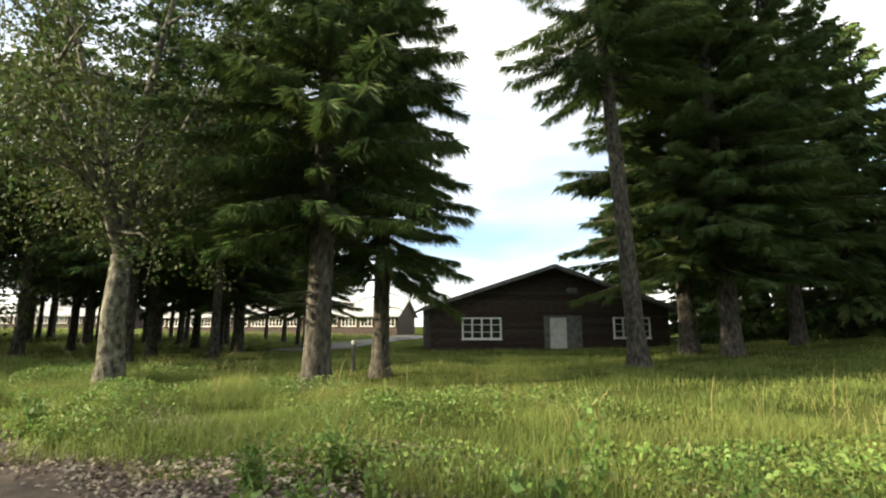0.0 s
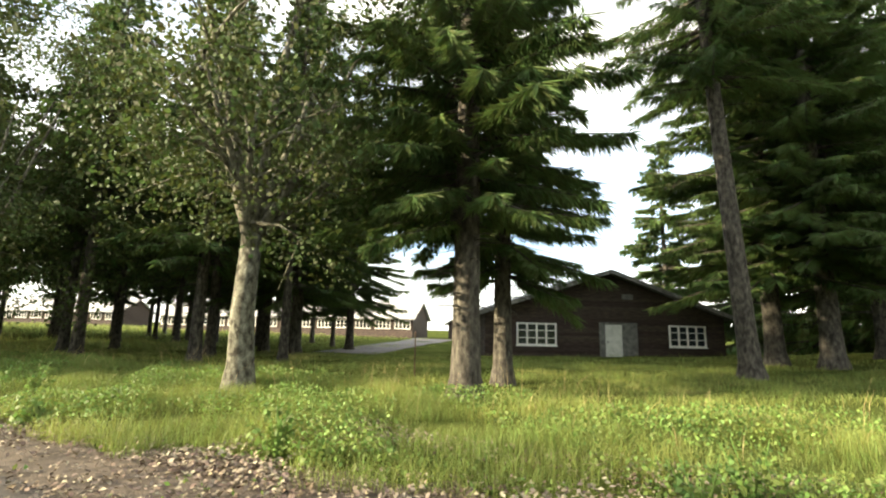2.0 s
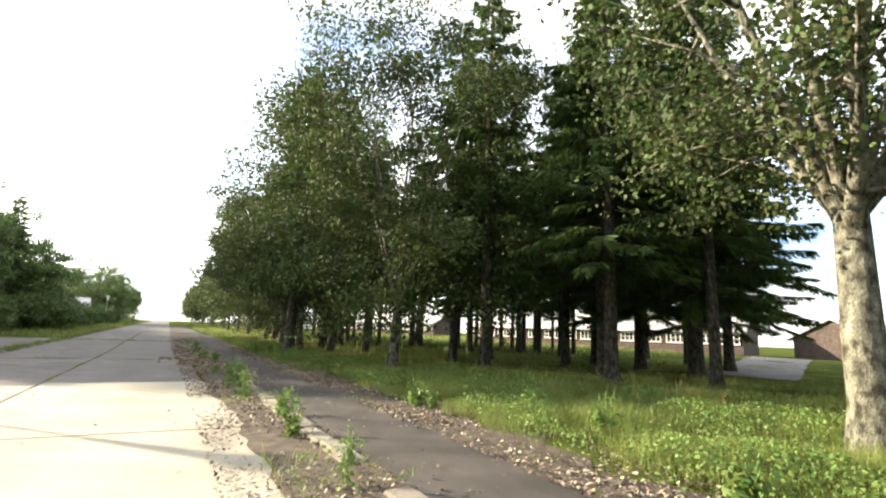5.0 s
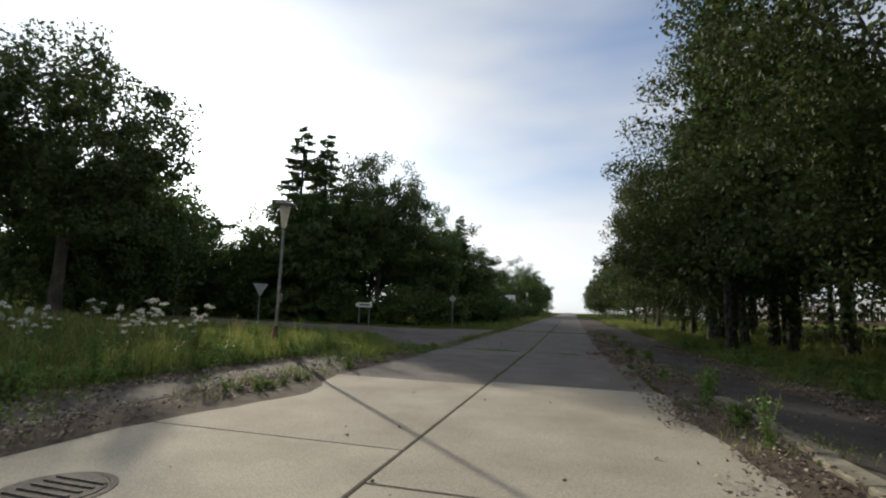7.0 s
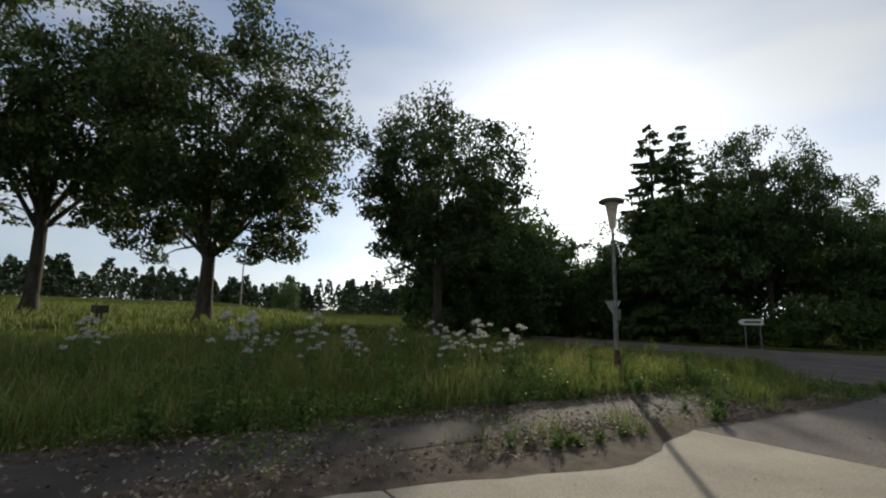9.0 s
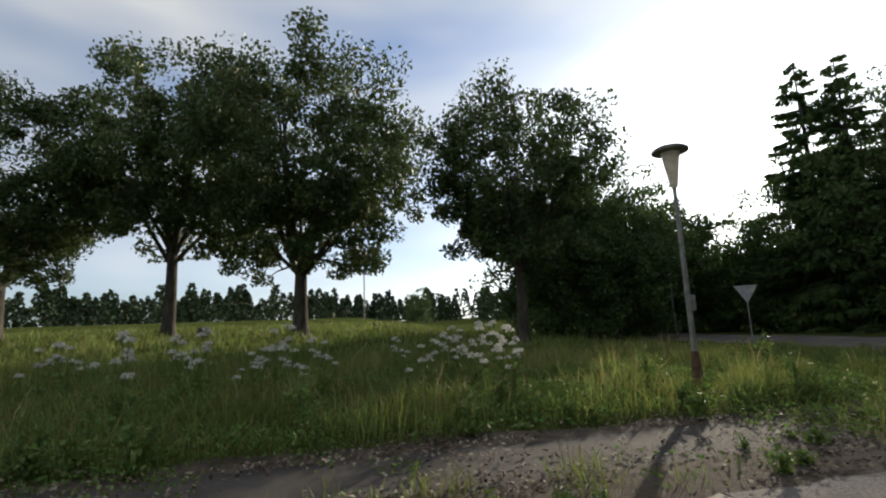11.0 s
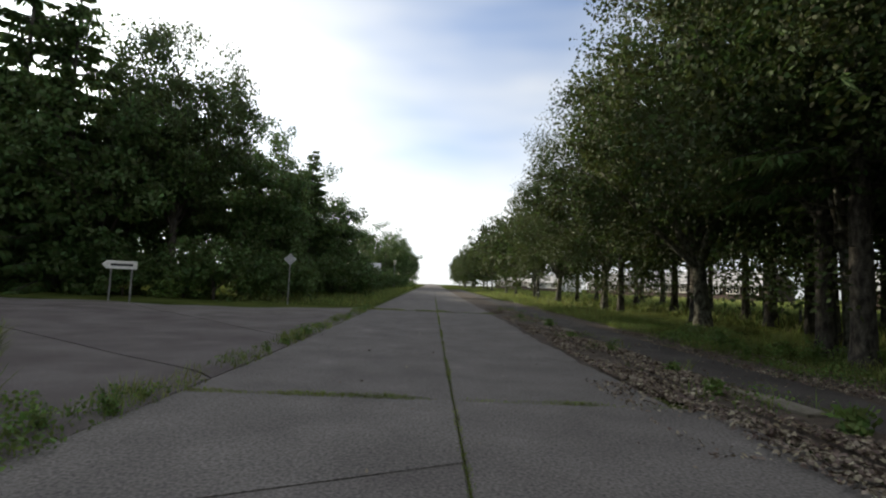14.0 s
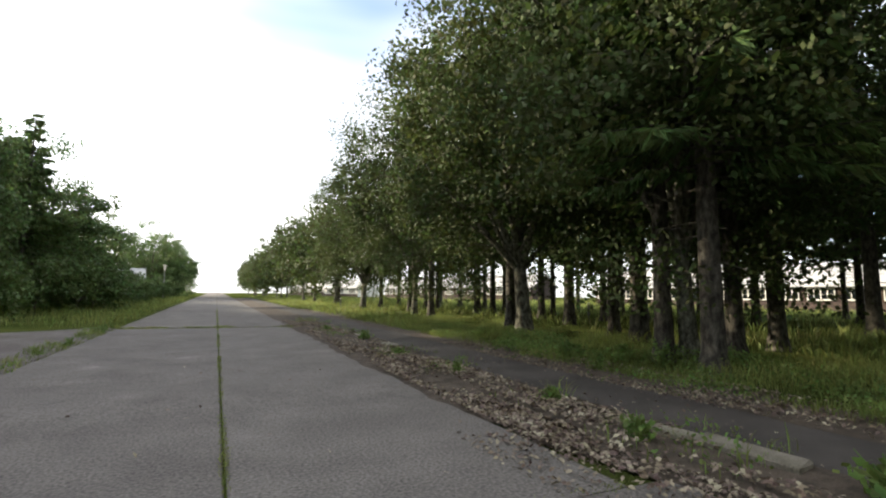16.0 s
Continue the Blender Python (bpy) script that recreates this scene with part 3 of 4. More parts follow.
while zb < RIDGE - 0.25:
    half = (RIDGE - max(zb + 0.16, EAVE)) / slope if zb + 0.16 > EAVE else (HX1 - HX0) / 2
    pieces = [(xm - half + 0.02, xm + half - 0.02)]
    for a, b, c, d in OPEN:
        if zb + 0.17 > c and zb < d:
            nxt = []
            for p, q in pieces:
                if b <= p or a >= q:
                    nxt.append((p, q))
                else:
                    nxt += [(p, a)] * (a > p) + [(b, q)] * (q > b)
            pieces = nxt
    for p, q in pieces:
        bm = bmesh.new()
        vs = [bm.verts.new(c) for c in ((p, -0.034, zb), (q, -0.034, zb), (q, -0.004, zb), (p, -0.004, zb), (p, -0.012, zb + 0.165), (q, -0.012, zb + 0.165), (q, -0.004, zb + 0.165), (p, -0.004, zb + 0.165))]
        for f in ((0, 1, 5, 4), (3, 7, 6, 2), (0, 3, 2, 1), (4, 5, 6, 7), (0, 4, 7, 3), (1, 2, 6, 5)):
            bm.faces.new([vs[i] for i in f])
        part("plank", bm, PLANK, hut)
    zb += 0.17
window(hut, Matrix.Translation((-0.02, 0, 0.8)), 2.34, 1.26, 4, 3)
window(hut, Matrix.Translation((9.25, 0, 0.84)), 2.36, 1.26, 4, 3)
door = put(new("door"), hut)
boxed("door_leaf", (4.1, 5.12, -0.06, -0.01, 0.06, 2.06), DOORPAINT, door, "pale flaking painted door")
boxed("door_handle", (4.2, 4.23, -0.11, -0.06, 1.0, 1.12), BLACK, door)
boxed("side_board", (3.74, 4.06, -0.05, -0.01, 0.02, 2.1), GREYBOARD, door)
boxed("side_board", (5.16, 6.08, -0.05, -0.01, 0.02, 2.1), GREYBOARD, door)
boxed("lintel", (3.72, 6.1, -0.07, -0.005, 2.1, 2.18), GREYBOARD, door)
boxed("vent", (5.2, 5.9, -0.05, -0.01, 3.55, 3.85), GREYBOARD, hut)


def barrack(name, corner, yaw, length, deep, groups, label, wall=PLANK, white_gable=False):
    """A long hut: local x along the side with its windows, y into it."""
    b = tagged(new(name), label, "barrack")
    b.matrix_basis = pose(corner[0], corner[1], gzf(*corner) - 0.1, 0, 0, yaw)
    bm = bmesh.new()
    box(bm, 0, length, 0, 0.25, -0.4, 2.7)
    box(bm, 0, length, deep - 0.25, deep, -0.4, 2.7)
    part("wall", bm, wall, b)
    for x in (0.003, length - 0.253):
        bm = bmesh.new()
        gable_wall(bm, 0.0, deep, 0, 2.7, 2.7 + deep * 0.26, 0.25)
        e = part("gable", bm, wall, b)
        e.matrix_basis = Matrix.Translation((x + 0.25, 0, 0)) @ pose(0, 0, 0, 0, 0, 90)
    boxed("plinth", (0.02, length - 0.02, -0.05, -0.003, -0.4, 0.75), BRICKRED, b, "low red brick plinth")
    for s in (0, 1):
        bm = bmesh.new()
        ye, ym, zr = (-0.6, deep / 2, 2.7 + deep * 0.26) if not s else (deep + 0.6, deep / 2, 2.7 + deep * 0.26)
        ze = 2.7 - 0.6 * 0.52
        vs = [bm.verts.new(p) for p in ((-0.5, ye, ze), (length + 0.5, ye, ze), (length + 0.5, ym, zr), (-0.5, ym, zr))]
        ws = [bm.verts.new(v.co + Vector((0, 0, 0.13))) for v in vs]
        bm.faces.new(vs)
        bm.faces.new(ws[::-1])
        for i in range(4):
            bm.faces.new((vs[i], ws[i], ws[(i + 1) % 4], vs[(i + 1) % 4]))
        bmesh.ops.recalc_face_normals(bm, faces=bm.faces[:])
        part("roof", bm, ROOF, b)
    for i in range(groups):
        x = length * (i + 0.5) / groups
        window(b, Matrix.Translation((x, 0, 0.95)), 2.5, 1.3, 4, 2, depth=0.1)
    return b


BARR = "long dark timber barrack with white windows and a pale roof"
barrack("long_barrack", (52.5, 74.5), -72.5, 45, 10, 14, BARR)
barrack("long_barrack", (40, 138), -66.5, 44, 10, 13, BARR)
barrack("long_barrack", (72, 84), -72, 34, 10, 10, BARR)
barrack("small_barrack", (30, 166), -60, 14, 9, 3, "small white and dark barrack with a pale roof", WHITE)
barrack("small_barrack", (24, 200), -75, 30, 9, 8, "distant low barrack with a pale roof")
barrack("roadside_hut", (-17.5, 104), 8, 7, 8, 2, "dark timber hut with pale roof among roadside trees")
barrack("gate_house", (72, 20), -5, 12, 9, 3, "small brick barrack with white window frames", BRICKRED)
# gravel yard between the barracks
bm = bmesh.new()
for a, b in zip(range(12), range(1, 13)):
    y = lambda k: (24 + 3.6 * k, 9 + 1.6 * k)
    p, q = y(a), y(b)
    w = 1.6 + a * 0.12
    bm.faces.new([bm.verts.new((x, yy, gzf(x, yy) + 0.05)) for x, yy in ((p[0] + w * .4, p[1] - w), (q[0] + w * .4, q[1] - w), (q[0] - w * .4, q[1] + w), (p[0] - w * .4, p[1] + w))])
bmesh.ops.remove_doubles(bm, verts=bm.verts[:], dist=0.3)
tagged(part("yard_track", bm, GREY_ASPHALT), "pale gravel track between the barracks", "track", kind="structure")


# ---- trees ----
alder_a = broadleaf("alder", 11, 14.5, 5.6, 2.5, 0.27, 60000, 0.14, BARK, LEAF, 0.3, lean=(0.03, 0.06), limbs=10, gaps=0.46, fill=90)
alder_c = broadleaf("alder", 14, 13.2, 4.7, 3.3, 0.26, 22000, 0.12, BARK, LEAF, 0.05, limbs=11, gaps=0.5, fill=60)
alder_far = broadleaf("alder", 13, 13.5, 5.3, 2.8, 0.2, 6000, 0.42, BARK, LEAF, 0.35, limbs=8, gaps=0.5, fill=80)
alder_b = broadleaf("alder", 12, 15.5, 6.0, 2.7, 0.20, 76000, 0.14, BARK, LEAF, 0.35, lean=(-0.03, -0.02), limbs=9, gaps=0.46, fill=90)
AL = "roadside alder with grey lichened bark and thinning green leaves"
row = [(10.74, 0.4, 2, 1.0), (9.9, 14.2, 1, 1.0), (9.2, 25.9, 1, 0.95), (9.6, 32.6, 0, 1.0), (10.6, 45.2, 1, 0.92), (10.4, 55.5, 0, 0.85), (10.6, 66, 1, 0.84)] + [(10.4 + 0.5 * math.sin(i * 2.1), 76 + i * 10.5, i % 2, 0.84 + 0.08 * math.sin(i * 1.3)) for i in range(14)]
for i, (x, y, k, s) in enumerate(row):
    plant((alder_a, alder_b, alder_c)[k] if i < 6 else alder_far, x, y, i * 137, s, label=AL, group="roadside alders")

spr_near = spruce("spruce", 21, 20, 2.9, 3.4, 120, 0.29, width=0.016, twig_len=0.9, whorl=0.6)
spr_high = spruce("spruce", 27, 20, 3.9, 3.5, 120, 0.29, width=0.016, twig_len=0.9, whorl=0.6)
spr_wood = spruce("spruce", 22, 20, 4.6, 3.5, 24, 0.24, width=0.048, twig_len=1.1)
spr_wood2 = spruce("spruce", 23, 18, 5.4, 3.3, 24, 0.20, width=0.048, twig_len=1.1)
spr_bare = spruce("spruce", 24, 22, 9.9, 3.9, 70, 0.30, lean=(-0.025, 0.043), width=0.018, twig_len=0.9, whorl=0.6)
spr_dark = spruce("spruce", 26, 20, 3.3, 4.6, 80, 0.28, width=0.02, twig_len=0.95, whorl=0.62)
spr_low = spruce("spruce", 25, 15, 0.4, 4.0, 30, 0.22, dead=False, width=0.06, twig_len=1.15)
SP = "tall dark spruce with drooping boughs above a bare trunk"
plant(spr_high, 12.95, -3.7, 0, 1.0, label=SP, group="spruces")
plant(spr_near, 15.6, -3.45, 130, 0.8, 0.95, label=SP, group="spruces")
plant(spr_bare, 21.8, -9.2, 0, 1.0, label="tall leaning spruce with a long bare sunlit trunk", group="spruces")
plant(spr_high, 25.6, -11.9, 70, 1.15, 1.05, label=SP, group="spruces")
plant(spr_dark, 27.5, -10.4, 200, 1.22, 1.1, label=SP, group="spruces")
plant(spr_dark, 30.5, -14.5, 90, 1.0, label=SP, group="spruces")
plant(spr_low, 36, -24, 290, 1.1, 1.2, label="dense dark spruce with boughs down to the ground", group="spruces")
WOOD = [(11.1, 26.1), (13.0, 31.8), (13.5, 26.5), (15.1, 30.4), (10.8, 35.2), (9.7, 32.9), (11.6, 29.4), (8.8, 26.2), (8.3, 24.7), (11.1, 43.9),
        (13.5, 13.4), (23, 39.3), (22.3, 28), (20.1, 15.7), (23.4, 16.8), (21.8, 12.6), (20.6, 9.1), (15.3, 18.8), (25.3, 25.9), (30.3, 23.3), (17.7, 19), (25.2, 21.4),
        (15.1, 36.7), (21.3, 45.7), (19, 50), (16, 56), (13, 52), (23, 58), (27, 46), (29, 35), (14, 62), (18, 68), (24, 70), (13, 75), (28, 12), (32, 17),
        (34, 29), (38, 36), (33, 43), (30, 53), (17.5, 11), (37, 47), (30, 29), (27, 38), (25, 34), (22, 53), (19, 60), (26, 18), (23.5, 64),
        (27.5, 28), (32, 37), (21, 33.5), (17.5, 42), (25, 43), (36, 23), (39, 29), (33, 33), (19.5, 39), (29, 41), (35, 39), (16.5, 48), (17.5, 6.5), (15.2, 8.6)]
rw = random.Random(31)
for i, (x, y) in enumerate(WOOD):
    s = rw.uniform(0.8, 1.05)
    if (x, y) in ((9.7, 32.9), (8.8, 26.2)):
        s = 0.95
    plant(spr_dark if y < 13.2 and x > 18 else (spr_wood, spr_wood2)[i % 2], x, y, rw.uniform(0, 360), s, s * rw.uniform(0.9, 1.08), label=SP, group="spruces")
for x, y, s in ((34, -17, 1.1), (38, -14, 1.2), (33, -22, 1.0), (41, -20, 1.2), (45, -11, 1.2), (30, -27, 1.1), (26, -24, .9), (44, -28, 1.2), (36, -30, 1.1), (51, -5, 1.2), (48, -18, 1.3), (40, -34, 1.2), (54, -12, 1.3), (22, -30, 1.0), (46, -36, 1.3)):
    plant(spr_low, x, y, rw.uniform(0, 360), s, s * 1.1, label="dense dark spruce with boughs down to the ground", group="spruces")
for x, y, s in ((92, 12, .45), (96, 16, .5), (66, -4, .8), (100, 22, .5), (98, 27, .45)):
    plant(spr_low, x, y, rw.uniform(0, 360), s, s, label="dense dark spruce behind the barracks", group="spruces")

oak_a = broadleaf("oak", 41, 18, 7.6, 3.6, 0.42, 64000, 0.25, OAK_BARK, OAK_LEAF, -0.2, limbs=12, gaps=0.38, fill=150)
oak_b = broadleaf("oak", 42, 13.4, 5.0, 3.9, 0.27, 36000, 0.21, OAK_BARK, OAK_LEAF, -0.2, limbs=10, gaps=0.38, fill=120)
OK = "broad dark oak standing in the meadow grass"
plant(oak_a, -29.2, 7.6, 20, 1.02, label=OK, group="meadow oaks")
plant(oak_b, -21.3, 18.2, 0, 1.0, label=OK, group="meadow oaks")
plant(oak_b, -34.5, -0.8, 100, 1.42, label=OK, group="meadow oaks")
plant(oak_a, -36, -11, 200, 0.95, label=OK, group="meadow oaks")
plant(oak_a, -30, -20, 60, 0.95, label=OK, group="meadow oaks")

wood_a = broadleaf("wood_tree", 51, 13, 4.6, 2.0, 0.2, 20000, 0.24, OAK_BARK, WOOD_LEAF, 0.6, limbs=8, fill=110)
wood_b = broadleaf("wood_tree", 52, 12, 3.9, 1.6, 0.17, 19000, 0.235, OAK_BARK, WOOD_LEAF, 0.7, limbs=8, fill=110)
LW = [(-31, 25, 1.2), (-34, 30, 1.2), (-30, 29.5, 1.1), (-28, 24.5, .9), (-36.5, 35.5, 1.1), (-38.5, 38.2, 1.25), (-43, 40, 1.1), (-36, 39.2, 1.15), (-32.5, 41, .8), (-48, 43, .9), (-43, 46, .85), (-38, 45, .8), (-52, 36, .85), (-58, 44, .85), (-47, 52, .85), (-40, 52, .8),
      (-28, 45, .95), (-30.5, 48, .8), (-26.5, 43.5, 1.1), (-24, 46, 1.2), (-20.5, 44, 1.2), (-19.5, 49, 1.2), (-25, 52, 1.2), (-31, 50, .85), (-14.4, 50.5, 1.05), (-15, 57, 1.1), (-12.2, 61, .95), (-16, 66, 1.1), (-11.6, 69, .8), (-11.4, 79, .85), (-17, 84, .9), (-21, 72, 1.0),
      (-10.7, 116, 1.15), (-10, 124, 1.1), (-9.5, 133, 1.05), (-9, 144, 1.05), (-9, 158, 1), (-9, 185, 1), (-14, 130, 1.1), (-20, 98, 1.0), (-22, 112, 1.0)]
WT = "dense dark green roadside tree"
for i, (x, y, s) in enumerate(LW):
    plant((wood_a, wood_b)[i % 2], x, y, rw.uniform(0, 360), s, s * rw.uniform(0.9, 1.05), label=WT, group="wood trees")
plant(oak_b, -16.8, 45.3, 40, 0.95, 1.24, label="tall round-headed tree at the wood's edge", group="wood trees")
plant(wood_b, -12.3, 49.0, 200, 0.75, 1.08, label=WT, group="wood trees")
for x, y, s, sz in ((-21.8, 42.6, 1.05, 1.25), (-24.2, 42.2, 1.2, 1.3), (-33, 32, .75, .8), (-11.6, 58, .72, .88)):
    plant(spr_low, x, y, rw.uniform(0, 360), s, sz, label="dark pointed spruce at the wood's edge", group="spruces")
plant(wood_b, -98, 29, 0, 0.75, label="small round tree alone on the meadow", group="wood trees")

shrub = broadleaf("shrub", 61, 3.4, 2.3, 0.5, 0.06, 5200, 0.2, OAK_BARK, WOOD_LEAF, 1.0, limbs=7, fill=40)
SH = [(-9.5 - 1.5 * math.sin(i), 45 + i * 3.1) for i in range(26)] + [(-13 - i * 2.3, 43.2 + 1.2 * math.sin(i * 2)) for i in range(9)] + [(-27 - i * 1.9, 23.5 + i * 1.9 + math.sin(i * 3)) for i in range(12)] + [(-30 - i * 3, 41 + i * 1.2) for i in range(9)]
for i, (x, y) in enumerate(SH):
    s = rw.uniform(0.75, 1.25)
    plant(shrub, x, y, rw.uniform(0, 360), s, label="dense dark green shrub under the wood's edge", category="shrub", group="undergrowth")

bright = broadleaf("shrub", 62, 2.0, 1.7, 0.3, 0.04, 3600, 0.16, OAK_BARK, WEED, 1.0, limbs=7, fill=30)
plant(bright, -14.6, 43.0, 0, 1.0, 0.8, label="low yellow-green shrub before the dark wood", category="shrub", group="undergrowth")

# far woods round the meadow
rng = np.random.default_rng(7)
n = 1300
th = np.radians(rng.uniform(30, 205, n))
rr = rng.uniform(170, 330, n)
fx, fy = -np.sin(th) * rr, np.cos(th) * rr
fh = rng.uniform(7, 14, n)
tris = []
for x, y, h in zip(fx, fy, fh):
    c = np.array([x, y, gzf(x, y)])
    m = 120
    k = rng.random(m) ** 0.7
    a = rng.uniform(0, 6.283, m)
    R_ = (1 - k) * h * 0.28 + 0.4
    p = c + np.stack([np.cos(a) * R_, np.sin(a) * R_, k * h], 1)
    tris.append(leaf_quads(rng, p, 1.6))
tagged(new("far_woods", quads_mesh("far_woods", np.concatenate(tris), FAR_LEAF)), "distant dark line of mixed woods", "woods", kind="stuff")

# ---- street furniture ----
def on_ground(x, y, yaw=0, sink=0.0):
    return pose(x, y, gzf(x, y) - sink, 0, 0, yaw)


lamp = tagged(new("street_lamp"), "old grey street lamp with a tapered lantern and flat cap", "street lamp")
lamp.matrix_basis = on_ground(-7.85, 15.8)
part("pole", lathe([(0.055, 0.5), (0.05, 2.4), (0.042, 4.1)], 14), STEEL, lamp)
part("pole_base", lathe([(0.095, -0.2), (0.09, 0.45), (0.075, 0.72), (0.055, 0.76)], 14), RUST, lamp, "rusty pole base")
boxed("fuse_box", (0.05, 0.13, -0.06, 0.06, 1.55, 1.85), STEEL, lamp, bevel=0.01)
part("lantern", lathe([(0.06, 4.1), (0.085, 4.16), (0.15, 4.62), (0.19, 4.86)], 20), LAMPGLASS, lamp, "milky tapered lantern glass")
part("cap", lathe([(0.2, 4.86), (0.36, 4.88), (0.37, 4.92), (0.30, 4.97), (0.08, 5.0)], 24), STEEL, lamp)
for x, y, h in ((-32, 36, 5.0), (-7.0, 98, 5.0)):
    far = tagged(new("street_lamp"), "distant street lamp with a tapered lantern", "street lamp")
    far.matrix_basis = on_ground(x, y)
    part("pole", lathe([(0.08, -0.2), (0.05, h - 0.8)], 10), STEEL, far)
    part("lantern", lathe([(0.08, h - 0.8), (0.18, h - 0.1), (0.3, h - 0.08), (0.28, h)], 12), LAMPGLASS, far)
mast = tagged(new("lamp_mast"), "tall distant lamp mast with an angled arm", "street lamp")
mast.matrix_basis = on_ground(-58, 14)
part("pole", lathe([(0.1, -0.2), (0.06, 6.5)], 8), STEEL, mast)
v, f = tube([(0, 0, 6.45), (0.5, -0.9, 6.95), (0.8, -1.4, 7.0)], [0.05, 0.05, 0.09], 6)
put(new("arm", mesh_of("arm", v, f, STEEL)), mast)


def flat_sign(name, label, x, y, yaw, z, outline, face, post_h, border=None):
    s = tagged(new(name), label, "traffic sign")
    s.matrix_basis = on_ground(x, y, yaw)
    part("post", lathe([(0.032, -0.2), (0.03, post_h)], 10), STEEL, s)
    bm = bmesh.new()
    a = [bm.verts.new((px, -0.045, z + pz)) for px, pz in outline]
    b2 = [bm.verts.new((px, -0.035, z + pz)) for px, pz in outline]
    bm.faces.new(a)
    bm.faces.new(b2[::-1])
    for i in range(len(a)):
        bm.faces.new((a[i], b2[i], b2[(i + 1) % len(a)], a[(i + 1) % len(a)]))
    plate = part("plate", bm, face, s)
    if border:
        bm = bmesh.new()
        bm.faces.new([bm.verts.new((px * 0.62, -0.05, z + pz * 0.62)) for px, pz in outline])
        part("face", bm, border, plate)
    return s


flat_sign("give_way_sign", "grey back of a triangular give-way sign on a post", -16.66, 26.8, 45, 2.35, [(-0.45, 0.38), (0.45, 0.38), (0, -0.4)], SIGNBACK, 2.4)
flat_sign("priority_sign", "small grey diamond road sign on a post", -8.1, 41.2, 10, 2.45, [(-0.33, 0), (0, -0.33), (0.33, 0), (0, 0.33)], SIGNBACK, 2.3)
board = tagged(new("direction_sign"), "white arrow-shaped direction board on two posts", "sign")
board.matrix_basis = on_ground(-14.3, 36.9, 20)
for px in (-0.4, 0.4):
    o = part("post", lathe([(0.04, -0.2), (0.035, 1.9)], 8), STEEL, board)
    o.matrix_basis = pose(px, 0.06, 0)
bm = bmesh.new()
ol = [(-0.75, 1.66), (-0.58, 1.48), (0.6, 1.48), (0.6, 1.84), (-0.58, 1.84)]
a = [bm.verts.new((x, -0.02, z)) for x, z in ol]
b2 = [bm.verts.new((x, 0.02, z)) for x, z in ol]
bm.faces.new(a)
bm.faces.new(b2[::-1])
for i in range(5):
    bm.faces.new((a[i], b2[i], b2[(i + 1) % 5], a[(i + 1) % 5]))
plate = part("plate", bm, WHITE, board)
boxed("lettering_bar", (-0.42, 0.45, -0.026, -0.021, 1.61, 1.71), BLACK, plate)

for x, y, h in ((16.9, -1.4, 0.95), (17.5, 38, 1.0), (9.2, 58, 0.9)):
    p = tagged(new("marker_post"), "short grey post with a pale cap in the grass", "post")
    p.matrix_basis = on_ground(x, y)
    part("shaft", lathe([(0.06, -0.2), (0.06, h - 0.12)], 10), GREYBOARD, p)
    part("cap", lathe([(0.065, h - 0.12), (0.075, h - 0.02), (0.05, h)], 10), WHITE, p)
rod = tagged(new("iron_rod"), "thin dark iron rod standing in the grass", "rod")
rod.matrix_basis = on_ground(15.9, -0.6)
part("shaft", lathe([(0.02, -0.2), (0.018, 1.25)], 6), RUST, rod)
part("hook", lathe([(0.02, 1.25), (0.035, 1.28), (0.01, 1.33)], 6), RUST, rod)
trough = tagged(new("feed_trough"), "small dark wooden trough on the meadow", "trough")
trough.matrix_basis = on_ground(-26.5, 3.0, 20)
boxed("tub", (-0.4, 0.4, -0.25, 0.25, 0.5, 0.85), OAK_BARK, trough, bevel=0.02)
for px in (-0.3, 0.3):
    boxed("leg", (px - 0.04, px + 0.04, -0.04, 0.04, -0.2, 0.5), OAK_BARK, trough)


# ---- plants ----
def weed(name, seed, h, stems, leaves, leaf, mat=WEED, umbel=False):
    rng = np.random.default_rng(seed)
    root = new(name)
    tubes, pts, heads = [], [], []
    for i in range(stems):
        a, l = rng.uniform(0, 6.283), rng.uniform(0.05, 0.35)
        hh = h * rng.uniform(0.65, 1.1)
        p = [(0, 0, -0.05), (math.cos(a) * l * 0.4, math.sin(a) * l * 0.4, hh * 0.55), (math.cos(a) * l, math.sin(a) * l, hh)]
        tubes.append(tube(p, [0.008, 0.006, 0.004], 4))
        k = rng.uniform(0.08, 0.92 if not umbel else 0.7, leaves)
        q = np.stack([np.interp(k, (0, .55, 1), [r[c] for r in p]) for c in range(3)], 1)
        pts.append(q + rng.normal(size=q.shape) * np.array([leaf, leaf, leaf * 0.3]) * 0.7)
        if umbel:
            n = 46
            r, t = 0.07 * np.sqrt(rng.random(n)), rng.uniform(0, 6.283, n)
            heads.append(np.array(p[2]) + np.stack([np.cos(t) * r, np.sin(t) * r, 0.03 - r * 0.5 + rng.uniform(0, .05, n)], 1))
            for e in heads[-1][::9]:
                tubes.append(tube([Vector(p[2]) - Vector((0, 0, 0.08)), e], [0.004, 0.002], 3))
    v, f = joined(tubes)
    tagged(put(new("stem", mesh_of("stem", v, f, mat)), root), kind="stuff")
    tagged(put(new("leafage", quads_mesh("leafage", leaf_quads(rng, np.concatenate(pts), leaf, -0.3), mat)), root), kind="stuff")
    if umbel:
        tagged(put(new("blossom", quads_mesh("blossom", leaf_quads(rng, np.concatenate(heads), 0.035), FLOWER)), root), kind="stuff")
    return root


